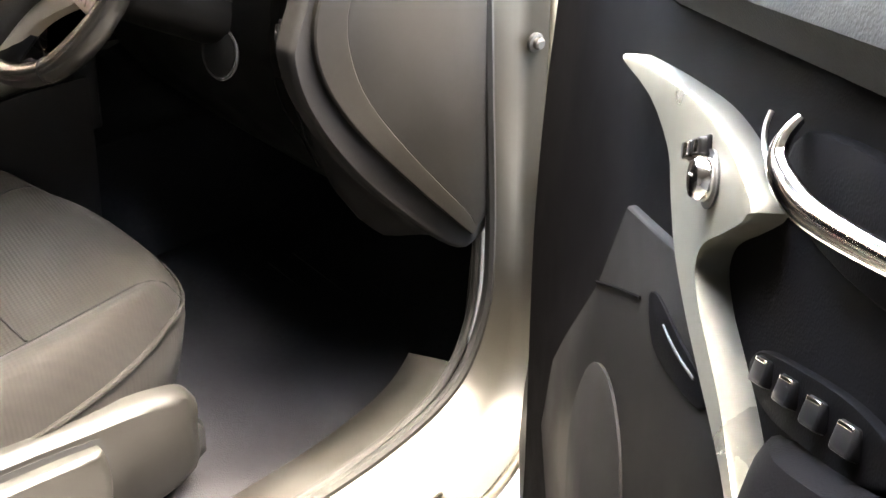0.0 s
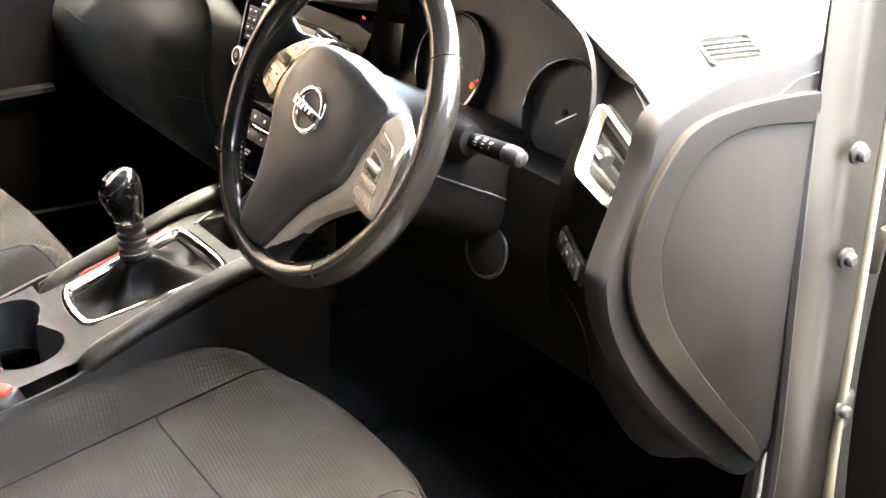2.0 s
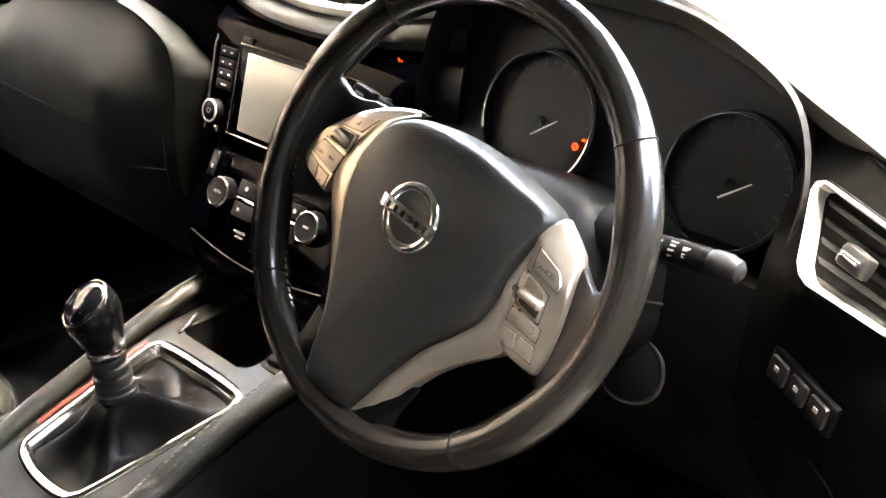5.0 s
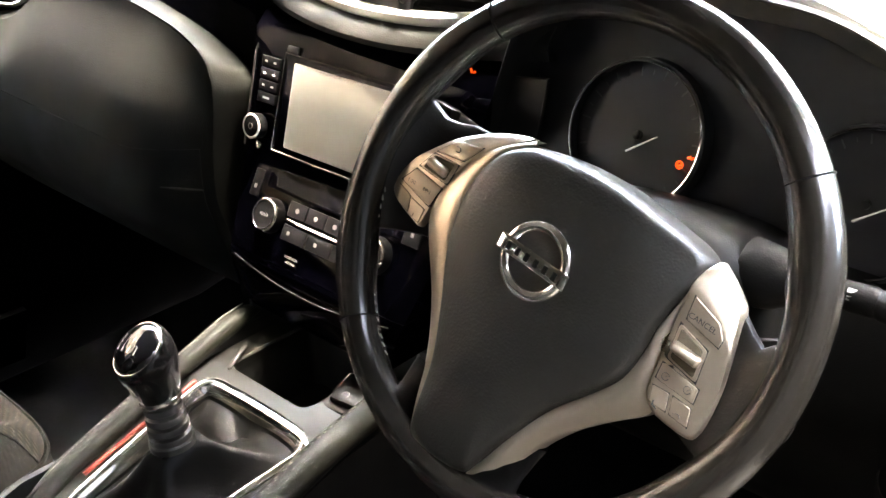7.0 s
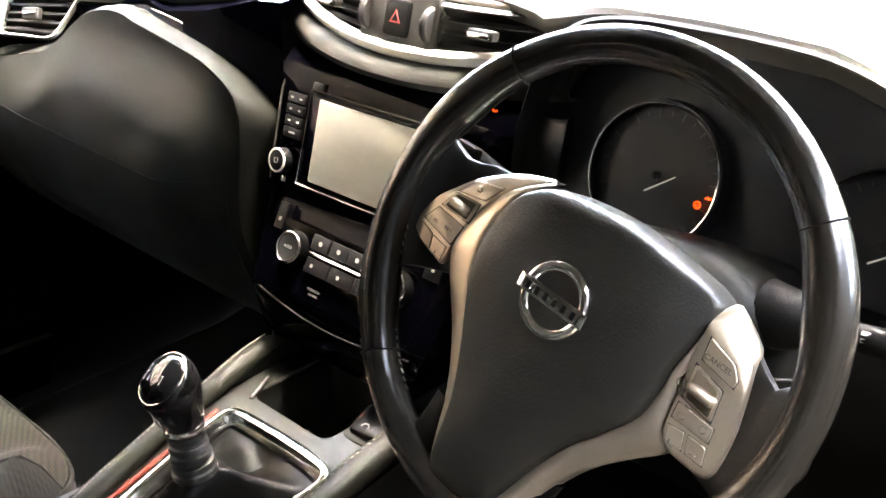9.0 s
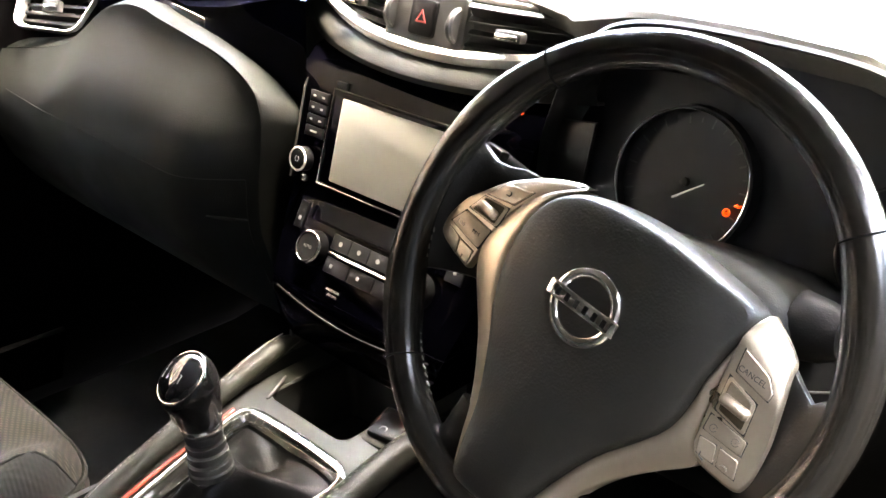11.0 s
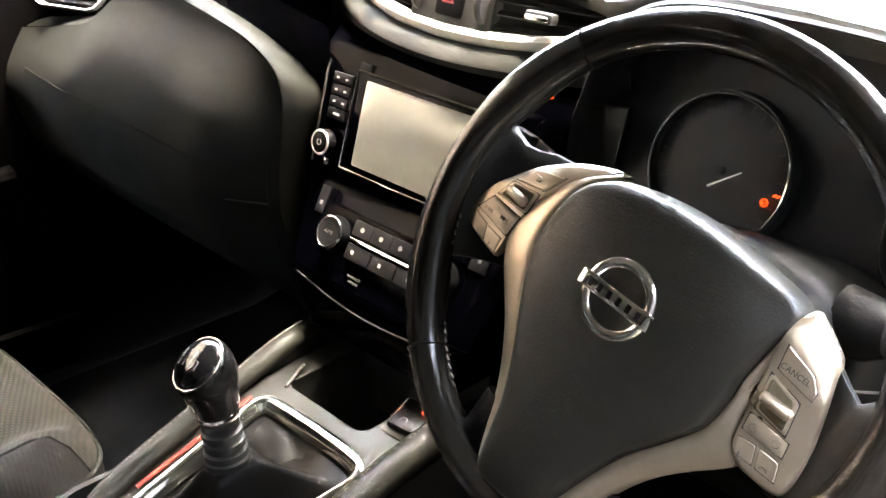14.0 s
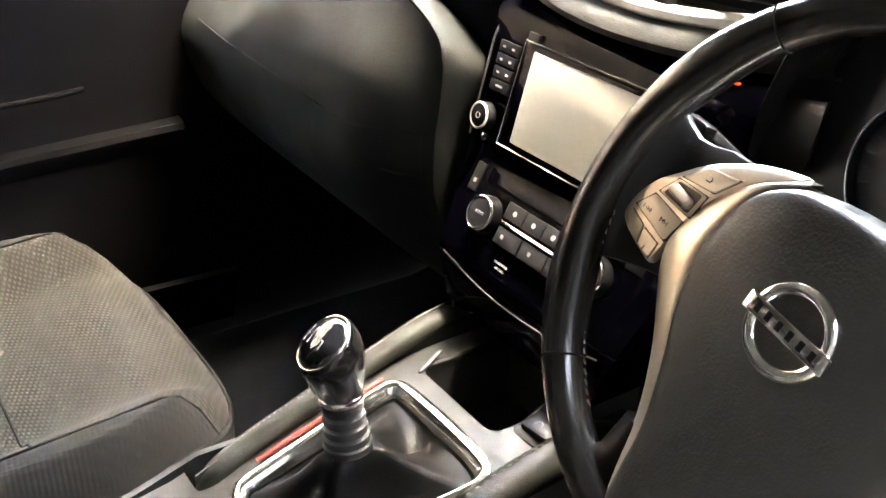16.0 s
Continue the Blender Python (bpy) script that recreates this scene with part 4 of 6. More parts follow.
        keys = [[(-0.1164, 0.0265), (-0.0898, 0.0317), (-0.1007, 0.0162), (-0.1279, 0.0121)], [(-0.1288, 0.0105), (-0.1031, 0.0125), (-0.1060, -0.0045), (-0.1370, -0.0035)],
                [(-0.1380, -0.0059), (-0.1085, -0.0085), (-0.1125, -0.0253), (-0.1471, -0.0191)], [(-0.1465, -0.0225), (-0.1322, -0.0258), (-0.1290, -0.0370), (-0.1420, -0.0345)], [(-0.1304, -0.0265), (-0.1150, -0.0285), (-0.1155, -0.0395), (-0.1272, -0.0378)]]
    for k, quad in enumerate(keys):
        gap(quad)
        if k != 1:
            key("button", quad, BUTTON)
        else:
            mx, my = sum(p[0] for p in quad) / 4, sum(p[1] for p in quad) / 4
            key("rocker_well", quad, SILVER, 0.0016)
            key("rocker_hole", [(mx + (x - mx) * 0.80, my + (y - my) * 0.86) for x, y in quad], ROCKER_SLOT, 0.0022)
            roll = [top(mx - 0.0100, my + 0.001 - 0.0005, 0.0022), top(mx + 0.0100, my - 0.001 - 0.0005, 0.0022)]
            part("rocker", tube([roll[0], roll[0].lerp(roll[1], 0.1), roll[0].lerp(roll[1], 0.9), roll[1]], [0.0030, 0.0050, 0.0050, 0.0030], sides=14, flat=0.75), BUTTON, panel, "silver rocker switch")

    def mark(x, y, pts, w=0.0005):
        part("symbol", tube([top(x + px, y + py, 0.0017) for px, py in pts], w, sides=5, flat=0.4), DARK_MARK, panel)
    if s > 0:
        o = top(0.1080, 0.0098, 0.0019)
        ex, ey = top(0.1130, 0.0098, 0.0019) - o, top(0.1080, 0.0120, 0.0019) - o
        words("lettering", "CANCEL", 0.0050, frame_of(o, ex, ex.cross(ey)) @ pose(0, 0, 0, 0, 0, -4), DARK_MARK, panel)
        for x in (0.104, 0.119):
            mark(x, -0.0290, [(0.0024 * math.cos(q), 0.0024 * math.sin(q)) for q in np.linspace(0.4, 6.0, 12)], 0.0004)
            mark(x, -0.0290, [(0, -0.0006), (0.001, 0.001)], 0.0004)
        mark(0.1065, -0.0470, [(-0.002, 0.002), (-0.0015, -0.001), (0.002, -0.002)])
        mark(0.1205, -0.0455, [(-0.0025, -0.0008), (-0.0015, 0.0008), (0.0015, 0.0008), (0.0025, -0.0008)])
    else:
        mark(-0.110, 0.0215, [(-0.003, 0.0015), (0.002, 0.0015), (0.003, 0.0), (0.002, -0.0018), (-0.001, -0.0018)])
        for x, d in ((-0.136, -1), (-0.121, 1)):
            for e in (-0.0012, 0.0016):
                mark(x + e, -0.0160, [(-0.0012 * d, 0.0013), (0.0012 * d, 0), (-0.0012 * d, -0.0013), (-0.0012 * d, 0.0013)], 0.00035)
            mark(x + 0.0040 * d, -0.0160, [(0, 0.0014), (0, -0.0014)], 0.0004)
        mark(-0.1225, -0.0365, [(0, 0.0014), (0, -0.0012)], 0.0006)

# Emblem: a chrome ring crossed by a plain bar.
em = WHEEL @ pose(-0.001, -0.0100, 0.0200, 0, 0, -2)
emblem = part("emblem", tube([em @ Vector((0.0228 * math.cos(q), 0.0225 * math.sin(q), 0.0022)) for q in np.linspace(0, 2 * math.pi, 49)[:-1]], 0.0036, sides=12, closed=True, flat=0.7, up=WN), CHROME, steering_wheel, "chrome ring emblem with a plain bar")
part("emblem_bar", slab(rounded(0.0575, 0.0105, 0.001), 0.0040, em @ pose(0, 0, 0.0025), 0.0012), CHROME, emblem)
for k in range(6):
    part("emblem_inlay", slab(rounded(0.0036, 0.0056, 0.0005), 0.0006, em @ pose(-0.0195 + 0.0078 * k, 0, 0.0062), 0.0002), BTN_BLACK, emblem)
# Back of the hub.
rows = []
for c, r in ((-0.02, 0.075), (-0.045, 0.066), (-0.06, 0.050)):
    rows.append([WHEEL @ Vector((r * math.cos(q), -0.02 + r * math.sin(q), c)) for q in (2 * math.pi * k / 28 for k in range(28))])
part("hub_back", grid(rows, closed=True, cap=True), HARD, steering_wheel)

# ---- steering column with its stalks ----
column = thing("steering_column", (0.38, 0.12, 0.93), "black column shroud with two control stalks", "steering column")
rows = []
CO = frame_of((0.378, 0, 0.99), WU, WN)
for c, w, h, dy in ((-0.040, 0.070, 0.050, -0.010), (-0.052, 0.084, 0.060, -0.008), (-0.060, 0.0905, 0.0655, -0.007), (-0.066, 0.094, 0.068, -0.007), (-0.12, 0.097, 0.069, -0.007), (-0.19, 0.099, 0.070, -0.006), (-0.25, 0.099, 0.070, -0.004)):
    rows.append([CO @ Vector((w * math.copysign(abs(math.cos(q)) ** 0.6, math.cos(q)), dy + h * math.copysign(abs(math.sin(q)) ** 0.7, math.sin(q)), c)) for q in (2 * math.pi * k / 36 for k in range(36))])
part("shroud", grid(rows, closed=True, cap=True), SHROUD, column)
part("stalk_collar", tube([(0.462, 0.089, 0.982), (0.480, 0.088, 0.984), (0.492, 0.088, 0.986), (0.494, 0.088, 0.986)], [0.024, 0.021, 0.016, 0.010], sides=20), SHROUD, column)
part("shroud_joint", tube([CO @ Vector((w * 1.0, -0.012, c)) for w, c in ((0.0945, -0.068), (0.0973, -0.12), (0.0993, -0.19))], 0.0012, sides=6), DARKER, column)
stalk = part("light_stalk", tube([(0.452, 0.090, 0.980), (0.48, 0.088, 0.985), (0.495, 0.088, 0.987), (0.510, 0.087, 0.9885), (0.542, 0.086, 0.991), (0.546, 0.086, 0.991)], [0.0095, 0.0078, 0.0085, 0.0092, 0.0098, 0.0085], sides=18), SHROUD, column, "light stalk with a turning end")
part("stalk_end", tube([(0.545, 0.086, 0.991), (0.549, 0.086, 0.991), (0.560, 0.0855, 0.992), (0.568, 0.085, 0.992), (0.571, 0.085, 0.992)], [0.0085, 0.0102, 0.0100, 0.0080, 0.004], sides=20), HARD, stalk)
for x, turns in ((0.507, (-28, -8, 10, 26)), (0.519, (-30, -6, 16, 34)), (0.530, (-14, 14))):
    for k, turn in enumerate(turns):
        a = radians(30 + turn)
        r = 0.0088 + 0.035 * (x - 0.507)
        wide_mark = 0.0058 if k % 2 else 0.0046
        part("stalk_mark", box((wide_mark, 0.0016 if x < 0.529 else 0.0030, 0.0006), frame_of((x, 0.0872 - r * math.cos(a), 0.9887 + 0.07 * (x - 0.510) + r * math.sin(a)), (1, 0, 0.07), (0, -math.cos(a), math.sin(a))), 0.0003), MARK, stalk)
stalk2 = part("wiper_stalk", tube([(0.30, 0.104, 0.972), (0.25, 0.116, 0.982), (0.20, 0.123, 1.000), (0.172, 0.125, 1.009)], [0.008, 0.007, 0.007, 0.007], sides=16), SEAM, column, "wiper stalk")
part("stalk_cap", box((0.024, 0.018, 0.012), frame_of((0.172, 0.116, 1.013), (1, 0, -0.2), (0, -0.9, 0.4)), 0.003), SHROUD, stalk2)
part("stalk_mark", box((0.012, 0.003, 0.0005), frame_of((0.172, 0.1055, 1.019), (1, 0, -0.2), (0, -0.9, 0.4)), 0.0003), MARK, stalk2)
# Round blanking cap beside the column.
cap = thing("round_cap", (0.455, 0.157, 0.826), "round dark start-switch cap under the column", "switch")
km = frame_of((0.458, 0.150, 0.838), (1, 0, 0), (0.05, -0.97, 0.22))
part("cap", lathe([(0, 0.008), (0.024, 0.008), (0.028, 0.006), (0.028, 0.0)], km, 32), SHROUD, cap)
part("ring", tube([km @ Vector((0.0305 * math.cos(q), 0.0305 * math.sin(q), 0.004)) for q in np.linspace(0, 2 * math.pi, 41)[:-1]], 0.0022, sides=8, closed=True), HARD, cap)

# ---- switch strip and cover below the outer vent ----
strip = thing("switch_strip", (0.61, 0.14, 0.9), "small strip of black switches below the vent", "switches")
sm = frame_of((0.612, fascia_y(0.612, 0.90) - 0.002, 0.901), (1, -0.48, -0.12), (-0.45, -0.85, 0.1))
part("plate", box((0.075, 0.026, 0.005), sm, 0.003), BTN_BLACK, strip)
for k in range(3):
    b = part("switch", box((0.019, 0.018, 0.004), sm @ pose(-0.023 + 0.023 * k, 0, 0.004), 0.002), HARD, strip)
    part("switch_mark", box((0.005, 0.004, 0.0005), sm @ pose(-0.023 + 0.023 * k, 0.002, 0.0083), 0.0005), MARK, b)
cover = [(0.560, 0.84), (0.553, 0.815), (0.565, 0.79), (0.595, 0.765), (0.640, 0.765), (0.655, 0.80), (0.65, 0.845), (0.60, 0.855)]
pts = [Vector((p.x, fascia_y(p.x, p.y) - 0.005, p.y)) for p in smooth_path([(x, z, 0) for x, z in cover], 4, True)]
part("cover_joint", tube(pts, 0.0010, sides=6, closed=True), SEAM, dashboard)

# ---- middle stack ----
stack = thing("centre_stack", (0, 0.15, 0.9), "gloss black centre console with screen and climate controls", "console")


def stack_y(z):
    return lerp_table(((0.70, 0.115), (0.745, 0.098), (0.785, 0.098), (0.80, 0.104), (0.880, 0.1475), (0.886, 0.1505), (0.95, 0.168), (1.00, 0.1815), (1.015, 0.188), (1.028, 0.203), (1.035, 0.220)), z)[0]


def stack_w(z):
    return lerp_table(((0.70, 0.095), (0.745, 0.112), (0.79, 0.128), (0.88, 0.148), (0.95, 0.154), (1.035, 0.166)), z)[0]


rows = []
for z in (*np.linspace(0.797, 0.878, 8), *np.linspace(0.886, 1.0, 8), 1.008, 1.015, 1.022, 1.028, 1.032, 1.035):
    w = stack_w(z)
    row = [(-w, 0.26, z)]
    for t in np.linspace(-1, 1, 21):
        row.append((t * w, stack_y(z) + 0.006 * max(0, abs(t) - 0.9) * 10 ** 0.5, z))
    row.append((w, 0.26, z))
    rows.append(row)
part("body", grid(rows), GLOSS, stack, "gloss black body", angle=30)
SM = frame_of((0, stack_y(0.95), 0.95), (1, 0, 0), (0, -0.9655, 0.26))


def on_stack(x, z, out=0.0):
    return SM @ pose(x, (z - 0.95) / 0.9655, out)


rows = []
for z in (0.735, 0.745, 0.76, 0.775, 0.788, 0.7965):
    w = stack_w(z)
    rows.append([(-w, 0.26, z), *((t * w, stack_y(z) + 0.006 * max(0, abs(t) - 0.9) * 3, z) for t in np.linspace(-1, 1, 21)), (w, 0.26, z)])
part("lower_body", grid(rows), GLOSS, stack, "matt black lower edge")
# Screen in its bezel.
part("bezel", box((0.212, 0.104, 0.004), on_stack(0.0, 0.9465, 0.0), 0.004), GLOSS, stack)
part("screen", box((0.172, 0.0895, 0.0012), on_stack(-0.002, 0.9475, 0.0038), 0.002), SCREEN, stack, "switched-off touch screen with a pale reflection painted in")
part("bezel_line", tube([on_stack(-0.106, 0.898, 0.004).translation, on_stack(-0.103, 0.9975, 0.004).translation], 0.0008, sides=6), CHROME, stack)
part("bezel_line", tube([on_stack(-0.106, 0.898, 0.004).translation, on_stack(0.106, 0.898, 0.004).translation], 0.0010, sides=6), CHROME, stack)
part("bezel_line", tube([on_stack(-0.103, 0.9975, 0.004).translation, on_stack(0.103, 0.9975, 0.004).translation], 0.0010, sides=6), CHROME, stack)
part("frame_line", tube([on_stack(-0.151, 0.893, 0.002).translation, on_stack(-0.152, 0.99, 0.002).translation, (-0.158, 0.200, 1.02)], 0.0012, sides=6), HARD, stack)
for s in (-1, 1):
    for k in range(4):
        b = part("key", box((0.029, 0.0112, 0.003), on_stack(s * 0.1245, 0.984 - 0.0122 * k, 0.001), 0.001), BTN_BLACK, stack)
        for e in ((-0.007, 0.007) if k < 3 else (0.0,)):
            part("symbol", box((0.0045 if k < 3 else 0.011, 0.0022, 0.0004), on_stack(s * 0.1245 + e, 0.984 - 0.0122 * k, 0.0038), 0.0004), MARK, b)
    m = on_stack(s * 0.132, 0.9165, 0.001)
    knob = part("knob", lathe([(0.0135, 0.0), (0.0135, 0.009), (0.0125, 0.0115), (0.0105, 0.0125), (0.0, 0.0125)], m, 32), BTN_BLACK, stack, "round black knob with a chrome rim")
    part("knob_rim", tube([m @ Vector((0.0124 * math.cos(q), 0.0124 * math.sin(q), 0.0115)) for q in np.linspace(0, 2 * math.pi, 33)[:-1]], 0.0012, sides=8, closed=True), MATT_CHROME, knob)
    part("symbol", tube([m @ Vector((0.003 * math.cos(q), 0.003 * math.sin(q), 0.0128)) for q in np.linspace(2.0, 7.4, 14)], 0.0004, sides=5), MARK, knob)
    part("pin", lathe([(0.005, 0), (0.005, 0.002), (0.0035, 0.0035), (0, 0.004)], on_stack(s * 0.130, 0.8975, 0.0), 16), CHROME, stack)
part("slot", box((0.016, 0.008, 0.003), on_stack(-0.094, 1.002, 0.001), 0.001), BTN_BLACK, stack)
# Climate panel.
KM = frame_of((0, stack_y(0.84), 0.84), (1, 0, 0), (0, -0.88, 0.475))


def on_climate(x, z, out=0.0):
    return KM @ pose(x, (z - 0.84) / 0.88, out)


part("climate_ledge", box((0.200, 0.016, 0.003), on_climate(0, 0.869, 0.0), 0.002), GLOSS, stack)
for s in (-1, 1):
    m = on_climate(-0.0795 if s < 0 else 0.0735, 0.838 if s < 0 else 0.843, 0.0) @ Matrix.Scale(0.88, 4)
    dial = part("climate_dial", lathe([(0.0215, 0.0), (0.0215, 0.006), (0.0195, 0.014), (0.0175, 0.0155), (0.0165, 0.0145), (0.0, 0.0145)], m, 36), BTN_BLACK, stack, "climate dial with a chrome ring")
    part("dial_ring", lathe([(0.0196, 0.0120), (0.0206, 0.0128), (0.0204, 0.0142), (0.0196, 0.0154), (0.0186, 0.0157), (0.0180, 0.0150), (0.0180, 0.0138)], m, 36), CHROME, dial)
    if s < 0:
        words("lettering", "AUTO", 0.0052, m @ pose(0, 0, 0.0147), MARK, dial)
    else:
        part("symbol", box((0.009, 0.0026, 0.0004), m @ pose(0, 0, 0.0146), 0.0004), MARK, dial)
    key_m = on_climate(-0.116 if s < 0 else 0.108, 0.862 if s < 0 else 0.874, 0.0)
    side = part("side_key", box((0.013 if s < 0 else 0.022, 0.030, 0.002), key_m, 0.001), BTN_BLACK, stack)
    part("symbol", box((0.004, 0.0045, 0.0004), key_m @ pose(0, -0.004, 0.0020), 0.0004), MARK, side)
for k in range(4):
    x = -0.042 + 0.028 * k
    b = part("climate_key", box((0.0272, 0.0165, 0.003), on_climate(x, 0.8515, 0.002), 0.0008), BTN_BLACK, stack)
    part("symbol", lathe([(0.0016, 0), (0.0026, 0.0), (0.0026, 0.0004), (0.0016, 0.0004)], on_climate(x, 0.8515, 0.005), 10), MARK, b)
for k in range(3):
    x = -0.037 + 0.037 * k
    b = part("climate_key", box((0.0362, 0.0165, 0.003), on_climate(x, 0.8295, 0.002), 0.0008), BTN_BLACK, stack)
    part("symbol", box((0.004, 0.004, 0.0004), on_climate(x - 0.008 + 0.004 * k, 0.8295, 0.005), 0.0006), MARK, b)
part("bright_strip", box((0.112, 0.0032, 0.003), on_climate(0.0, 0.8405, 0.003), 0.0008), CHROME, stack, "thin bright chrome strip")
words("lettering", "PASSENGER", 0.0038, on_climate(-0.034, 0.8085, 0.0012), MARK, stack)
words("lettering", "AIR BAG", 0.0038, on_climate(-0.033, 0.8040, 0.0012), MARK, stack)
pts = [on_climate(x, 0.792 - 0.012 * math.cos(x / 0.12 * 1.5), 0.001).translation for x in np.linspace(-0.115, 0.115, 24)]
part("lower_joint", tube(pts, 0.0008, sides=6), DARKER, stack)
# Storage bay under the stack with a power socket.
rows = [[(x, y, z) for x, y, z in ((-0.10, 0.10, z), (-0.098, 0.175, z), (-0.09, 0.182, z), (0.09, 0.182, z), (0.098, 0.175, z), (0.10, 0.10, z))] for z in (0.60, 0.745)]
part("bay", thicken(grid(rows), 0.004), DARKER, stack)
for x in (-0.055, 0.03):
    m = frame_of((x, 0.176, 0.682), (1, 0, 0), (0, -1, 0.1))
    sock = part("socket", lathe([(0.020, 0), (0.020, 0.006), (0.017, 0.008), (0.0, 0.008)], m, 28), HARD, stack, "round capped power socket")
    part("socket_lip", box((0.014, 0.003, 0.003), m @ pose(0.002, -0.014, 0.007), 0.001), MATT_CHROME, sock)


# ---- centre console between the seats ----
console = thing("centre_console", (0, -0.05, 0.34), "dark centre console with cup holders and padded rails", "console")


def tray_z(y):
    return lerp_table(((-0.50, 0.600), (-0.34, 0.612), (-0.20, 0.636), (-0.17, 0.650), (0.0, 0.700), (0.05, 0.707), (0.16, 0.707)), y)[0]


def ring_plate(hole, rect, drop=0.0, bm=None):
    """A plate with a hole; its surface follows the tray. rect: x0, x1, y0, y1."""
    bm = bm or bmesh.new()
    x0, x1, y0, y1 = rect
    cx, cy = sum(p[0] for p in hole) / len(hole), sum(p[1] for p in hole) / len(hole)
    outer = []
    for x, y in hole:
        dx, dy = x - cx, y - cy
        t = min(((x1 if dx > 0 else x0) - cx) / dx if abs(dx) > 1e-6 else 1e9, ((y1 if dy > 0 else y0) - cy) / dy if abs(dy) > 1e-6 else 1e9)
        outer.append((cx + dx * t, cy + dy * t))
    # Corners are pulled in to the nearest points.
    for c in ((x0, y0), (x0, y1), (x1, y0), (x1, y1)):
        k = min(range(len(outer)), key=lambda j: (outer[j][0] - c[0]) ** 2 + (outer[j][1] - c[1]) ** 2)
        outer[k] = c
    rows = [[(x, y, tray_z(y) - 0.012) for x, y in hole], [(x, y, tray_z(y) - 0.001) for x, y in hole],
            [(x + (X - x) * 0.06, y + (Y - y) * 0.06, tray_z(y) + 0.001) for (x, y), (X, Y) in zip(hole, outer)],
            [((x + X) / 2, (y + Y) / 2, tray_z((y + Y) / 2)) for (x, y), (X, Y) in zip(hole, outer)],
            [(X, Y, tray_z(Y)) for X, Y in outer]]
    return grid(rows, bm, True)


GATE = (0.020, -0.083)
FRAME_LINE = [(p.x, p.y) for p in smooth_path([(x, y, 0) for x, y in ((-0.056, -0.155), (-0.058, -0.08), (-0.060, -0.018), (-0.055, 0.004), (-0.038, 0.0125), (0.02, 0.0150), (0.075, 0.0135), (0.098, 0.007), (0.1065, -0.008), (0.1045, -0.028), (0.088, -0.09),
                                                                           (0.0725, -0.150), (0.063, -0.170), (0.045, -0.179), (0.0, -0.181), (-0.035, -0.176), (-0.050, -0.168))], 4, True)]


def inset(line, by):
    """The outline moved inwards; it runs clockwise."""
    out, n = [], len(line)
    for k in range(n):
        a, b = Vector((*line[k - 1], 0)), Vector((*line[(k + 1) % n], 0))
        d = (b - a).normalized()
        out.append((line[k][0] + d.y * by, line[k][1] - d.x * by))
    return out


hole = inset(FRAME_LINE, 0.003)
part("gear_surround", ring_plate(hole, (-0.080, 0.112, -0.192, 0.022)), TRAY, console, "grey plastic surround of the gear lever")
bay_hole = [(0.005 + x, 0.092 + y) for x, y in rounded(0.116, 0.118, 0.012, 6)]
bm = ring_plate(bay_hole, (-0.084, 0.112, 0.022, 0.156))
part("bay_surround", bm, TRAY, console)
rows = [[(x, y, z) for x, y in bay_hole] for z in (0.700, 0.66, 0.625)]
bm = grid(rows, closed=True)
bm.faces.new([v for v in bm.verts[:]][-len(bay_hole):])
part("tray", bm, DARKER, console)
cup = [(0.040 + 0.042 * math.cos(q), -0.243 + 0.042 * math.sin(q)) for q in np.linspace(-2.35, 2.20, 26)]
cup += [(-0.002, -0.2150), (-0.007, -0.2200), (-0.012, -0.2150)]
cup += [(-0.054 + 0.042 * math.cos(q), -0.243 + 0.042 * math.sin(q)) for q in np.linspace(math.pi - 2.20, math.pi + 2.35, 26)]
cup += [(-0.007, -0.2740)]
part("cup_surround", ring_plate(cup, (-0.108, 0.112, -0.33, -0.192)), TRAY, console, "grey plastic rim of the joined cup holders")
rows = [[(-0.007 + (x + 0.007) * s, -0.245 + (y + 0.245) * s, tray_z(y) * k + (1 - k) * 0.560) for x, y in cup] for s, k in ((1.0, 0.98), (0.985, 0.6), (0.95, 0.0))]
bm = grid(rows, closed=True)
bm.faces.new(bm.verts[-len(cup):])
part("cup_holder", bm, DARKER, console, "joined pair of round black cup holders")
rows = [[(x, y, z) for y, z in ((-0.33, 0.612), (-0.42, 0.64), (-0.48, 0.70), (-0.80, 0.71))] for x in (-0.108, 0.112)]
part("armrest_box", thicken(grid(rows), 0.01), HARD, console)
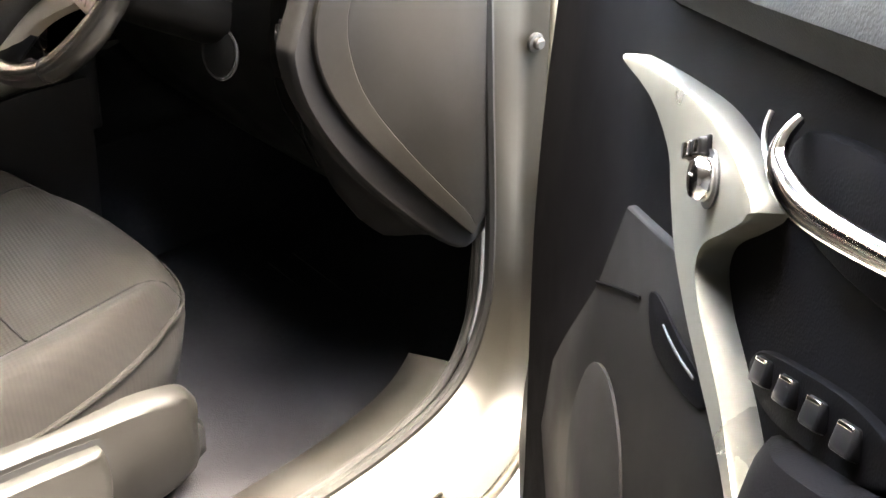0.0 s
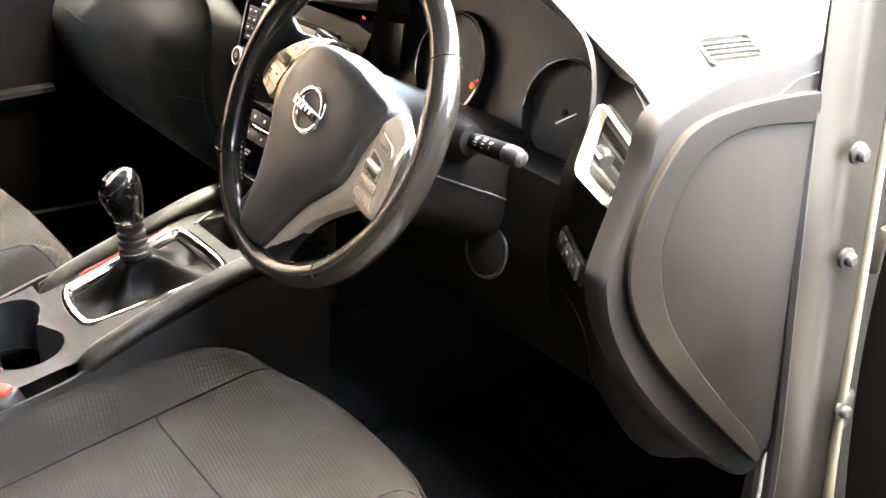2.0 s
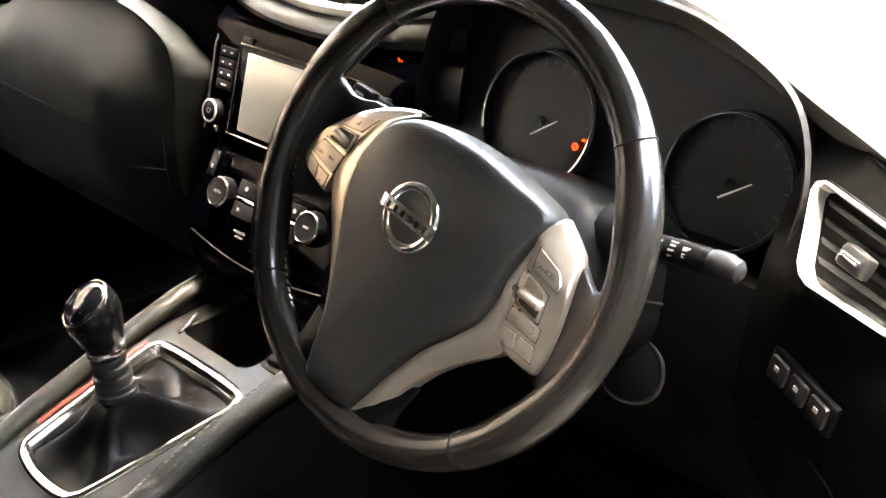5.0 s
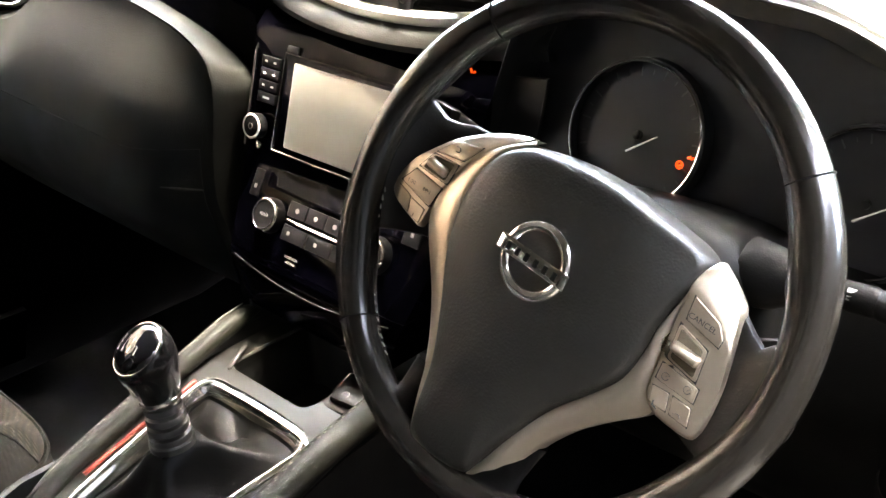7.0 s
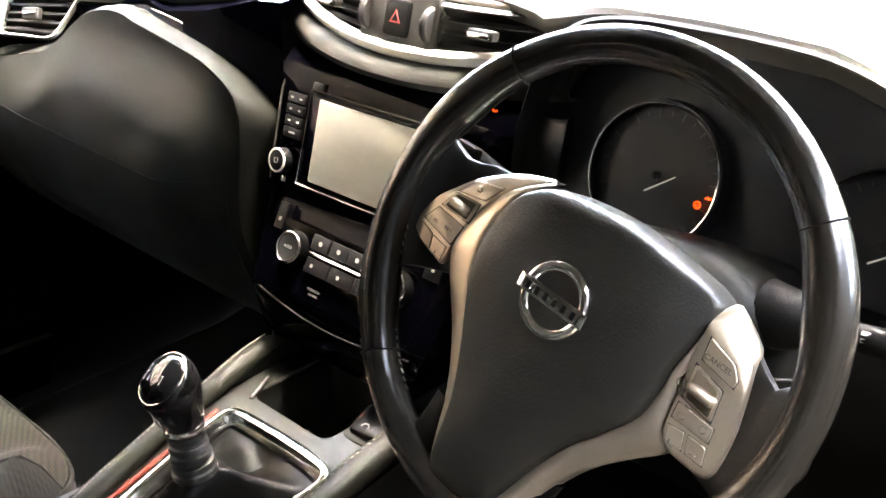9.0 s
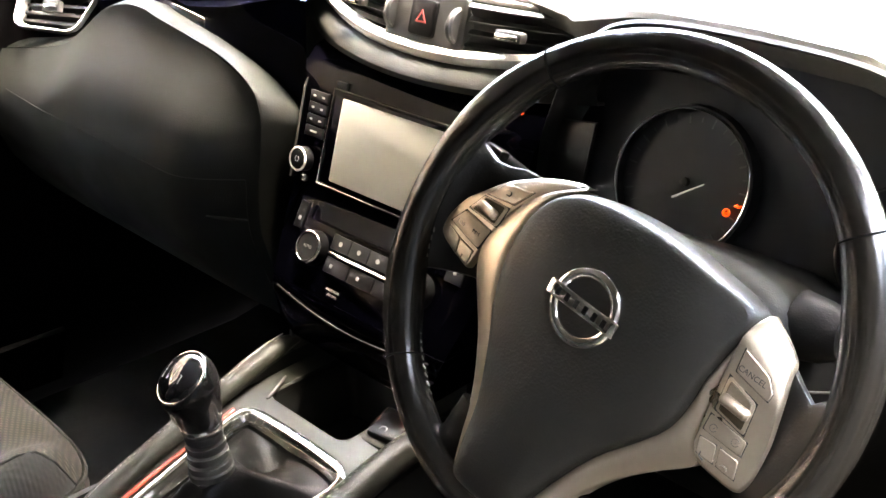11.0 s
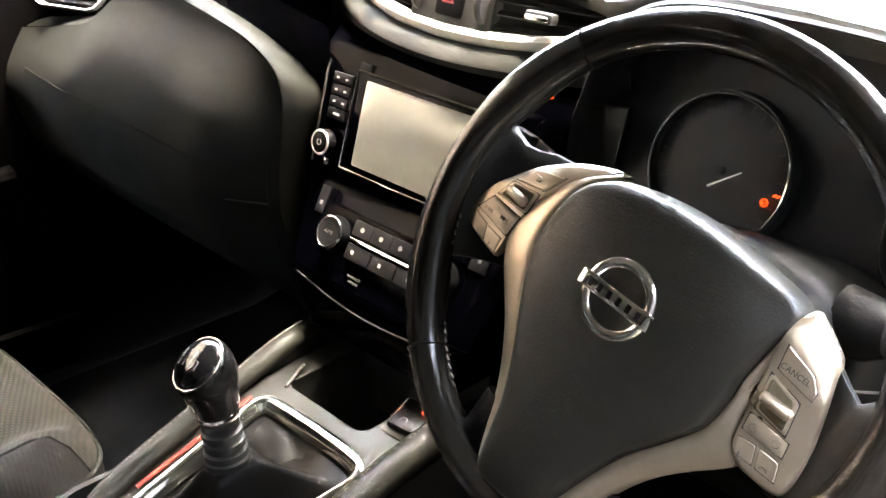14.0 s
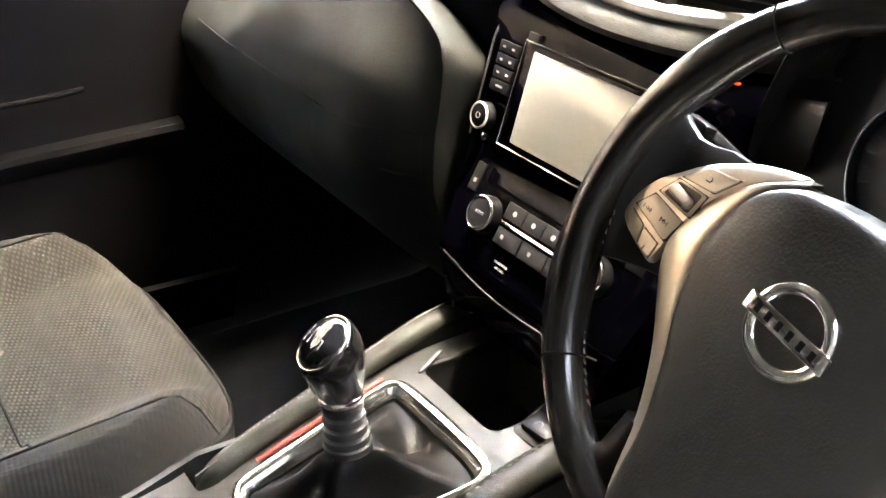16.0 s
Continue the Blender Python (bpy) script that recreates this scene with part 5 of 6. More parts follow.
for s in (-1, 1):
    x = 0.126 if s > 0 else -0.090
    if s > 0:
        path = smooth_path([(0.116, 0.125, 0.712), (0.122, 0.088, 0.716), (0.126, 0.0, 0.707), (0.126, -0.10, 0.677), (0.126, -0.16, 0.655), (0.124, -0.19, 0.640), (0.118, -0.205, 0.618)], 6)
    else:
        path = smooth_path([(-0.101, 0.112, 0.722), (-0.098, 0.090, 0.7255), (-0.093, 0.050, 0.7215), (-0.089, 0.0, 0.708), (-0.087, -0.07, 0.686), (-0.085, -0.136, 0.664), (-0.082, -0.165, 0.652), (-0.079, -0.190, 0.636)], 6)
    n = len(path)
    rad = [(0.017 if s > 0 else 0.0135) * min(1, 0.35 + 3.2 * min(k / n, (n - 1 - k) / n * 2.0)) for k in range(n)]
    rail = part("rail", tube(path, rad, sides=14, flat=0.8, up=(0, 0, 1)), RAIL, console, "padded leather rail with stitching")
    for k in range(6, n - 6):
        for j in range(2):
            p = path[k].lerp(path[k + 1], j / 2)
            d = (path[k + 1] - path[k]).normalized()
            m = frame_of(p + (Vector((-0.006, 0, 0.0133)) if s > 0 else Vector((-0.004, 0, 0.0102))), d, (-s * 0.3, 0, 1))
            part("stitch", stitch, DIM_THREAD, rail, at=m)
    rows = [[((x if s > 0 or y > -0.16 else -0.114) + s * w, y, zf(y)) for y in np.linspace(-0.80, 0.14, 16)] for w, zf in ((0.012, lambda y: tray_z(y) - 0.005), (0.016, lambda y: 0.60), (0.010, lambda y: 0.48), (0.006, lambda y: 0.34))]
    part("side", thicken(grid(rows), 0.006), HARD, console, "dark side of the console")
    rows = [[((x if s > 0 else x - 0.06 * max(0, y)) - s * 0.006, y, tray_z(y) + dz) for y in np.linspace(-0.19, 0.115 if s < 0 else 0.13, 14)] for dz in (-0.03, 0.012)]
    part("inner_wall", thicken(grid(rows), 0.002), HARD, console)
part("tray_lug", tube(smooth_path([(-0.050, 0.028, 0.7055), (-0.053, 0.038, 0.7075), (-0.057, 0.050, 0.7110), (-0.061, 0.062, 0.7135)], 4), [0.0012] + [0.0026] * 3 + [0.0030] * 4 + [0.0026] * 4 + [0.001], sides=10, flat=0.7), TRAY, console)
# Chrome frame and red line.
rows = [[(x, y, tray_z(y) + dz) for x, y in inset(FRAME_LINE, by)] for by, dz in ((0.0, -0.004), (0.0002, 0.0018), (0.0016, 0.0038), (0.0060, 0.0048), (0.0090, 0.0036), (0.0100, 0.0016), (0.0125, -0.0010), (0.0140, -0.0040), (0.0145, -0.016))]
part("gate_frame", grid(rows, closed=True), GATE_CHROME, console, "bright chrome frame round the gear gaiter", angle=40)
part("red_line", tube([(-0.0635, y, tray_z(y) + 0.0025) for y in np.linspace(-0.138, -0.004, 8)], 0.0024, sides=8), RED_TRIM, console, "thin red line beside the chrome")
# Electric brake switch.
brake = thing("brake_switch", (0.086, 0.075, 0.71), "small black electric parking brake switch with a red light", "switch")
m = frame_of((0.088, 0.076, 0.708), (1, 0.1, 0), (0, -0.25, 0.97))
part("base", box((0.046, 0.050, 0.006), m, 0.004), HARD, brake)
tog = part("toggle", box((0.034, 0.036, 0.006), m @ pose(0, 0, 0.005, -8), 0.004), BTN_BLACK, brake)
part("toggle_edge", tube([m @ Vector((-0.015, 0.016, 0.014)), m @ Vector((-0.017, -0.010, 0.010))], 0.0012, sides=6), CHROME, tog)
part("symbol", tube([m @ Vector((0.004 * math.cos(q) - 0.002, 0.004 * math.sin(q) - 0.008, 0.0118)) for q in np.linspace(0, 6.28, 17)[:-1]], 0.0007, sides=5, closed=True), MARK, tog)
part("light", lathe([(0.0022, 0), (0.0022, 0.001), (0, 0.0014)], m @ pose(0.010, 0.010, 0.0125), 10), LAMP_RED, tog, "small red light")

# ---- gear lever ----
lever = thing("gear_lever", (0.02, -0.088, 0.70), "gear lever with a glossy black knob and leather gaiter", "gear lever")
inner = [(x - GATE[0], y - GATE[1]) for x, y in inset(FRAME_LINE, 0.0135)]
rows = []
NECK = Vector((0.018, -0.088, 0.718))
for f, lift, fold in ((1.03, -0.004, 0.0), (0.97, -0.012, 0.002), (0.84, -0.012, 0.005), (0.65, -0.004, 0.006), (0.48, 0.008, 0.005), (0.36, 0.020, 0.003), (0.29, 0.030, 0.0), (0.20, 0.034, 0.0)):
    row = []
    for k, (x, y) in enumerate(inner):
        q = math.atan2(y / 0.162, x / 0.128)
        px = GATE[0] + x * f + (NECK.x - GATE[0]) * (1 - f)
        py = GATE[1] + y * f + (NECK.y - GATE[1]) * (1 - f)
        row.append((px, py, tray_z(GATE[1] + y * f) + lift + fold * (math.cos(4 * q + math.pi) * 1.2 + 0.35 * math.sin(9 * q + 4 * f))))
    rows.append(row)
part("gaiter", grid(rows, closed=True), GAITER, lever, "creased black leather gaiter")
AXIS = Vector((-0.015, -0.004, 0.10)).normalized()
LM = frame_of(NECK, (1, 0, 0.2), AXIS)
prof = [(0.021, -0.006), (0.0215, 0.0)]
for k in range(4):
    z = 0.002 + 0.010 * k
    r = 0.0200 - 0.0009 * k
    prof += [(r, z), (r + 0.0006, z + 0.003), (r, z + 0.006), (r - 0.0030, z + 0.0075), (r - 0.0032, z + 0.0085)]
prof += [(0.0165, 0.044), (0.0, 0.044)]
part("bellows", lathe(prof, LM, 28), RUBBER, lever, "ribbed black rubber sleeve")
part("collar", lathe([(0.0160, 0.041), (0.0190, 0.0415), (0.0196, 0.044), (0.0190, 0.0465), (0.0165, 0.047)], LM, 28), CHROME, lever, "chrome collar")
rows = []
for z, oy, r, tilt in ((0.046, 0, 0.0180, 0), (0.050, 0, 0.0195, 0), (0.058, 0, 0.0212, 2), (0.066, -0.001, 0.0232, 5), (0.074, -0.0015, 0.0252, 9), (0.081, -0.002, 0.0270, 14), (0.088, -0.003, 0.0284, 20), (0.0935, -0.0040, 0.0291, 25),
                       (0.098, -0.0055, 0.0291, 29), (0.1020, -0.0070, 0.0285, 32), (0.1045, -0.0082, 0.0276, 34), (0.1058, -0.0088, 0.0266, 35)):
    rows.append([LM @ pose(0, oy, 0.046 + (z - 0.046) * 0.88, tilt) @ Vector((r * math.cos(q), r * math.sin(q), 0)) for q in (2 * math.pi * k / 36 for k in range(36))])
knob = part("knob", grid(rows, closed=True, cap=True), material("knob gloss skin", (0.0045, 0.0042, 0.0040), 0.14, spec=0.35, rough_vary=0.02), lever, "glossy black gear knob")
TOPM = LM @ pose(0, -0.0088, 0.0986, 35)
part("cap_ring", tube([TOPM @ Vector((0.0264 * math.cos(q), 0.0264 * math.sin(q), 0.0002)) for q in np.linspace(0, 2 * math.pi, 41)[:-1]], 0.0005, sides=8, closed=True), CHROME, knob, "chrome ring round the cap")
part("cap", lathe([(0.0262, -0.001), (0.0255, 0.0012), (0.023, 0.0038), (0.019, 0.0064), (0.0145, 0.0084), (0.0095, 0.0098), (0.0045, 0.0105), (0.0, 0.0107)], TOPM, 40), KNOB_GLOSS, knob, "gloss black cap with the shift pattern")
for a, b in (((-0.012, 0), (0.012, 0)), ((-0.012, -0.008), (-0.012, 0.008)), ((-0.004, -0.008), (-0.004, 0.008)), ((0.004, -0.008), (0.004, 0.008)), ((0.012, 0.0), (0.012, -0.008))):
    part("shift_line", tube([TOPM @ Vector((*a, 0.0109 - 11 * (a[0] ** 2 + a[1] ** 2))), TOPM @ Vector((*b, 0.0109 - 11 * (b[0] ** 2 + b[1] ** 2)))], 0.0006, sides=5), MARK, knob)
flat_on = LM @ pose(0.0, -0.0258, 0.066, 110)
part("emblem_dot", slab(rounded(0.010, 0.022, 0.0045), 0.0012, flat_on, 0.0004), CHROME, knob)


# ---- seats ----
def seat(cx, cy, label, square=2.7, cloth=SUEDE, half=0.150):
    ob = thing("front_seat", (cx, cy, 0.36), label, "seat", "front seats")
    n = 72
    line = []
    for k in range(n):
        q = 2 * math.pi * k / n
        c, s = math.cos(q), math.sin(q)
        e = 2 / square if s > 0 else 2 / 4
        line.append((0.252 * math.copysign(abs(c) ** e, c), 0.325 * math.copysign(abs(s) ** e, s)))

    def at(x, y, f, z):
        side = min(1, max(0, (abs(x) * f - 0.12) / 0.10))
        X, Y = x * f, y * f
        lift = 0.050 * (Y / 0.325) - 0.045 * max(0, Y / 0.325 - 0.72) * (f if f < 1 else 1) * 3.2 * (1 if z > 0.5 else 0.2)
        return Vector((cx + X, cy + Y, z + lift))

    def crest_z(x, y, f):
        side = min(1, max(0, (abs(x * f) - 0.13) / 0.08))
        side = side * side * (3 - 2 * side)
        front = min(1, max(0, (0.30 - y * f) / 0.25))
        return 0.562 + 0.050 * side * (0.55 + 0.45 * front)
    rows = [[at(x, y, f, z) for x, y in line] for f, z in ((0.90, 0.40), (0.97, 0.43), (0.995, 0.48), (1.0, 0.515), (0.992, 0.532))]
    part("side_band", grid(rows, closed=True), BOLSTER, ob, "dark fabric side of the cushion", angle=60)
    part("piping", tube([at(x, y, 0.990, 0.535) for x, y in line], 0.0042, sides=8, closed=True), BOLSTER, ob)

    def top_point(X, Y):
        p = square if Y > 0 else 4
        f = min(0.986, max(1e-4, ((abs(X) / 0.252) ** p + (abs(Y) / 0.325) ** p) ** (1 / p)))
        h = crest_z(X / f, Y / f, f)
        if f > 0.90:
            t = (f - 0.90) / 0.086
            h += (0.537 - h) * t * t
        return at(X / f, Y / f, f, h)

    def reach(X):
        return 0.984 * 0.325 * (1 - min(1, abs(X) / 0.2485) ** square) ** (1 / square), -0.984 * 0.325 * (1 - min(1, abs(X) / 0.2485) ** 4) ** 0.25

    def strip(xs):
        return grid([[top_point(X, reach(X)[1] + (reach(X)[0] - reach(X)[1]) * (0.5 - 0.5 * math.cos(math.pi * k / 44))) for k in range(45)] for X in xs])
    part("insert", strip(np.linspace(-half, half, 25)), cloth, ob, "worn taupe fabric in the middle of the cushion", angle=60)
    for side in (-1, 1):
        xs = [side * (half + (0.248 - half) * v) for v in (0, 0.07, 0.18, 0.30, 0.43, 0.55, 0.66, 0.765, 0.845, 0.92, 0.97, 1.0)]
        part("bolster", strip(xs), BOLSTER, ob, "dark woven side bolster", angle=60)
        y1, y0 = reach(half)
        part("seam", tube([top_point(side * half, y0 + (y1 - y0) * k / 30) + Vector((0, 0, 0.0006)) for k in range(31)], 0.0016, sides=6), SEAM, ob)
    part("seam", tube([top_point(X, 0.097) + Vector((0, 0, 0.0004)) for X in np.linspace(-half + 0.001, half - 0.001, 24)], 0.0016, sides=6), SEAM, ob)
    # Backrest and head restraint behind the cushion.
    rows = []
    for k, (z, w, d) in enumerate(((0.50, 0.20, 0.050), (0.56, 0.235, 0.070), (0.75, 0.25, 0.072), (0.95, 0.245, 0.066), (1.10, 0.21, 0.055), (1.17, 0.16, 0.042), (1.195, 0.10, 0.02))):
        yb = cy - 0.37 - 0.22 * (z - 0.5)
        rows.append([(cx + w * math.copysign(abs(math.cos(q)) ** 0.5, math.cos(q)), yb + d * math.copysign(abs(math.sin(q)) ** 0.7, math.sin(q)), z) for q in (2 * math.pi * j / 32 for j in range(32))])
    part("backrest", grid(rows, closed=True, cap=True), SUEDE, ob, "taupe fabric backrest", angle=60)
    rows = []
    for z, w, d in ((1.215, 0.09, 0.02), (1.225, 0.115, 0.040), (1.29, 0.125, 0.048), (1.36, 0.115, 0.042), (1.385, 0.08, 0.02)):
        rows.append([(cx + w * math.copysign(abs(math.cos(q)) ** 0.5, math.cos(q)), cy - 0.53 + d * math.copysign(abs(math.sin(q)) ** 0.7, math.sin(q)), z) for q in (2 * math.pi * j / 28 for j in range(28))])
    part("head_restraint", grid(rows, closed=True, cap=True), BOLSTER, ob, angle=60)
    for side in (-1, 1):
        part("post", tube([(cx + side * 0.05, cy - 0.525, 1.15), (cx + side * 0.05, cy - 0.528, 1.25)], 0.006, sides=8), CHROME, ob)
    part("base", box((0.44, 0.55, 0.07), pose(cx, cy, 0.345), 0.02), HARD, ob)
    return ob


driver_seat = seat(0.352, -0.245, "taupe and black fabric driver's seat cushion")
pseat = seat(-0.405, -0.400, "taupe and black fabric passenger seat cushion", 4.2, WEAVE, 0.205)
pseat.location.z += 0.03
# Plastic side cover of the driver's seat with its height lever.
TRIM_M = frame_of((0.592, 0, 0), (0, 1, 0), (1, 0, 0))
line = [(p.x, p.y) for p in smooth_path([(-0.62, 0.565, 0), (-0.30, 0.553, 0), (-0.14, 0.538, 0), (-0.06, 0.527, 0), (-0.018, 0.508, 0), (-0.012, 0.46, 0), (-0.04, 0.385, 0), (-0.30, 0.37, 0), (-0.62, 0.37, 0)], 4, True)]
part("side_cover", slab(line, 0.030, TRIM_M, 0.014), SEAT_TRIM, driver_seat, "grey plastic side cover")
line = [(p.x, p.y) for p in smooth_path([(-0.58, 0.542, 0), (-0.30, 0.530, 0), (-0.165, 0.518, 0), (-0.142, 0.505, 0), (-0.140, 0.44, 0), (-0.17, 0.41, 0), (-0.58, 0.42, 0)], 4, True)]
part("height_lever", slab(line, 0.022, TRIM_M @ pose(0, 0, 0.026), 0.008), SEAT_TRIM, driver_seat, "grey height lever")
part("lever_gap", slab([(x * 1.02 + 0.008, 0.47 + (z - 0.47) * 1.16) for x, z in line], 0.002, TRIM_M @ pose(0, 0, 0.0285), 0.0), DARKER, driver_seat)

# ---- red belt buckle ----
buckle = thing("belt_buckle", (0.10, -0.30, 0.60), "black belt buckle with a bright red button", "buckle")
m = frame_of((0.096, -0.300, 0.600), (0.85, 0.5, 0), (0, -0.35, 0.94))
part("casing", box((0.060, 0.034, 0.030), m @ pose(0, 0, -0.012), 0.006), HARD, buckle)
part("button", box((0.050, 0.018, 0.010), m @ pose(0, 0.004, 0.014), 0.004), RED, buckle, "bright red release button")

# ---- door opening: painted pillar and sill, rubber seal, hinges ----
IN = smooth_path([(0.735, 0.262, 1.20), (0.738, 0.287, 1.0), (0.741, 0.308, 0.85), (0.745, 0.336, 0.65), (0.748, 0.336, 0.53), (0.757, 0.285, 0.450), (0.768, 0.18, 0.425), (0.772, 0.0, 0.418), (0.772, -0.5, 0.418), (0.772, -1.5, 0.418)], 7)
OUT = smooth_path([(0.752, 0.350, 1.20), (0.755, 0.370, 1.0), (0.760, 0.384, 0.85), (0.770, 0.396, 0.65), (0.790, 0.396, 0.51), (0.840, 0.345, 0.430), (0.878, 0.22, 0.395), (0.885, 0.0, 0.385), (0.885, -0.5, 0.385), (0.885, -1.5, 0.385)], 7)
rows = []
for a, b in zip(IN, OUT):
    side = (b - a).cross(Vector((0, 1, -1))).normalized()
    out = Vector((0.7, 0, 0.5)) if a.z < 0.6 else Vector((1, 0, 0))
    rows.append([a, a + out * 0.003, a.lerp(b, 0.3) + out * 0.005, a.lerp(b, 0.45) + out * 0.001, a.lerp(b, 0.65) + out * 0.002, a.lerp(b, 0.80) + out * 0.011, a.lerp(b, 0.93) + out * 0.012, b + out * 0.004, b + Vector((0.0, 0.004, -0.012))])
pillar = thing("body_pillar", (0.80, 0.38, 0.3), "pale metallic painted door pillar and sill", "car body")
part("panel", grid(rows), PAINT, pillar, "pale painted metal")
# Pale tube stands in for the light caught on the pillar's edge.
part("edge_highlight", tube([p + Vector((0.008, -0.006, 0.004)) for p in OUT if p.y > 0.1], 0.0065, sides=10), LIT_EDGE, pillar, "pillar edge with its highlight painted pale")
for f in (0.66, 0.86):
    low = [a.lerp(b, f) + Vector((0.004, 0, 0.006)) for a, b in zip(IN, OUT) if a.y < 0.15 and a.z < 0.46]
    part("sill_ridge", tube(low, 0.0030, sides=8), PAINT, pillar, "long ridge along the sill")
part("seal", tube([p + Vector((-0.004, 0, 0.004)) for p in IN if p.z < 1.085], 0.008, sides=8), RUBBER, pillar, "black rubber door seal")
part("seal_lip", tube([p + Vector((-0.018, -0.010, 0.002)) for p in IN if p.z < 1.085], 0.006, sides=8), RUBBER, pillar)
rows = [[p + Vector((dx, dy, dz)) for dx, dy, dz in ((-0.02, -0.01, 0.0), (-0.05, -0.02, -0.004), (-0.09, -0.02, -0.02), (-0.10, -0.02, -0.075))] for p in IN if p.z < 0.47]
part("scuff_plate", thicken(grid(rows), 0.004), SEAT_TRIM, pillar, "grey scuff plate along the sill")
part("kick_panel", thicken(grid([[(0.72, 0.34, z), (0.70, 0.55, z), (0.68, 0.80, z)] for z in np.linspace(0.34, 1.06, 8)]), 0.01), HARD, pillar, "dark trim in the footwell")
rows = [[(x, y, z) for x, y in ((0.752, 0.385), (0.78, 0.44), (0.83, 0.47), (0.90, 0.46), (0.905, 0.62))] for z in (0.25, 0.6, 0.9, 1.2)]
part("wing_inner", thicken(grid(rows), 0.004), RUBBER, pillar, "dark inner wing behind the hinges")
for z, y, x in ((1.014, 0.330, 0.757), (0.901, 0.352, 0.758), (0.719, 0.385, 0.775)):
    m = frame_of((x, y, z), (0, 1, 0), (1, -0.1, 0))
    part("bolt", lathe([(0.011, 0), (0.011, 0.004), (0.007, 0.005), (0.007, 0.010), (0.005, 0.012), (0, 0.012)], m, 12), RUBBER, pillar)
for z in (0.905, 0.715):
    m = frame_of((0.770, 0.392, z), (0, 1, 0), (1, 0, 0))
    part("hinge_leaf", box((0.018, 0.050, 0.010), m, 0.004), PAINT, pillar)

# ---- the driver's door, half open ----
TH = radians(45)
DOOR = Matrix(((math.sin(TH), 0, -math.cos(TH), 0.845), (-math.cos(TH), 0, -math.sin(TH), 0.40), (0, 1, 0, 0), (0, 0, 0, 1)))
door = thing("driver_door", (0.845, 0.40, 0.40), "open driver's door with dark trim and silver inlay", "door")


def plate(name, pts, d0, d1, mat, edge=0.006, label="", parent=door, steps=3, crown=0.0):
    ring = [(p.x, p.y) for p in smooth_path([(a, b, 0) for a, b in pts], steps, True)] if steps else pts
    return part(name, slab(ring, d1 - d0, DOOR @ pose(0, 0, d0), edge, crown=crown), mat, parent, label)


def belt(s):
    """The height of the door's upper edge, which rises towards its rear."""
    return 1.130 + 0.21 * (s - 0.5)


plate("skin", [(0.0, 0.36), (1.08, 0.34), (1.12, 0.7), (1.08, 1.19), (0.55, 1.06), (0.05, 0.95), (0.02, 0.7)], 0.0, 0.03, PAINT, 0.004, "pale painted outer skin", steps=4)
plate("inner_metal", [(0.20, 0.40), (1.06, 0.36), (1.09, 0.7), (1.06, 1.19), (0.55, 1.07), (0.12, 1.00), (0.08, 0.85), (0.11, 0.66)], 0.03, 0.074, RUBBER, 0.004, steps=4)
plate("trim_panel", [(0.33, 0.44), (0.6, 0.42), (1.02, 0.42), (1.06, 0.8), (1.05, 1.225), (0.5, 1.118), (0.26, 1.10), (0.09, 1.09), (0.055, 1.0), (0.06, 0.86), (0.10, 0.74), (0.17, 0.64), (0.25, 0.54)], 0.074, 0.088, DOOR_DARK, 0.004, "dark moulded door trim", steps=5)
rows = []
for s in np.linspace(0.405, 1.05, 40):
    rise = math.sin(min(1, (s - 0.40) / 0.13) * math.pi / 2)
    rows.append([DOOR @ Vector((s, belt(s) + z * rise, 0.07 + (d - 0.07) * rise)) for z, d in ((-0.018, 0.075), (-0.010, 0.096), (0.006, 0.106), (0.026, 0.104), (0.044, 0.092), (0.052, 0.07), (0.050, 0.02), (0.02, 0.01))])
part("top_roll", grid(rows), SOFT_DIMMED, door, "soft upper roll of the door trim")
rows = []
for s in np.linspace(0.738, 1.02, 20):
    e = math.sin(min(1, max(0, (s - 0.736) / 0.06)) * math.pi / 2)
    d = 0.088 + 0.022 * e
    up = 0.55 * min(s - 0.745, 0.10) + 0.2 * max(0, s - 0.845)
    rows.append([DOOR @ Vector((s, z + up, dd)) for z, dd in ((0.930, 0.080), (0.945, d - 0.012), (0.965, d - 0.002), (0.995, d), (1.012, d - 0.002), (1.022, d - 0.006), (1.029, 0.084))])
part("armrest", grid(rows), DOOR_DARK, door, "dark padded armrest")
silver = plate("silver_inlay", [(0.441, 1.0655), (0.500, 1.0820), (0.559, 1.0960), (0.615, 1.1075), (0.655, 1.1105), (0.686, 1.1080), (0.7065, 1.1015), (0.688, 1.082), (0.670, 1.067), (0.6615, 1.0560), (0.6630, 1.0445), (0.680, 1.0350), (0.698, 1.0300), (0.730, 1.0210), (0.756, 1.0090), (0.778, 0.996),
                               (0.772, 0.991), (0.750, 1.0000), (0.727, 1.0060), (0.696, 1.0130), (0.660, 1.0220), (0.626, 1.0345), (0.600, 1.0530), (0.578, 1.0690), (0.522, 1.0750)], 0.084, 0.104, DOOR_SILVER, 0.003, "matt silver inlay round the mirror switch")
mk = DOOR @ pose(0.6545, 1.0885, 0.104) @ Matrix.Scale(0.62, 4)
part("knob_dish", lathe([(0.0215, 0), (0.0215, 0.0018), (0.0185, 0.0012), (0.0, 0.0008)], mk, 32), DARKER, silver)
part("mirror_knob", lathe([(0.0165, 0), (0.0165, 0.003), (0.0160, 0.010), (0.0135, 0.0135), (0.006, 0.0150), (0, 0.0152)], mk, 32), CHROME, silver, "round bright mirror control")
part("knob_mark", box((0.010, 0.0022, 0.0008), mk @ pose(0, 0.003, 0.0146, 0, 0, 20), 0.0006), MARK, silver)
bk = DOOR @ pose(0.6320, 1.0925, 0.104, 0, 0, 31)
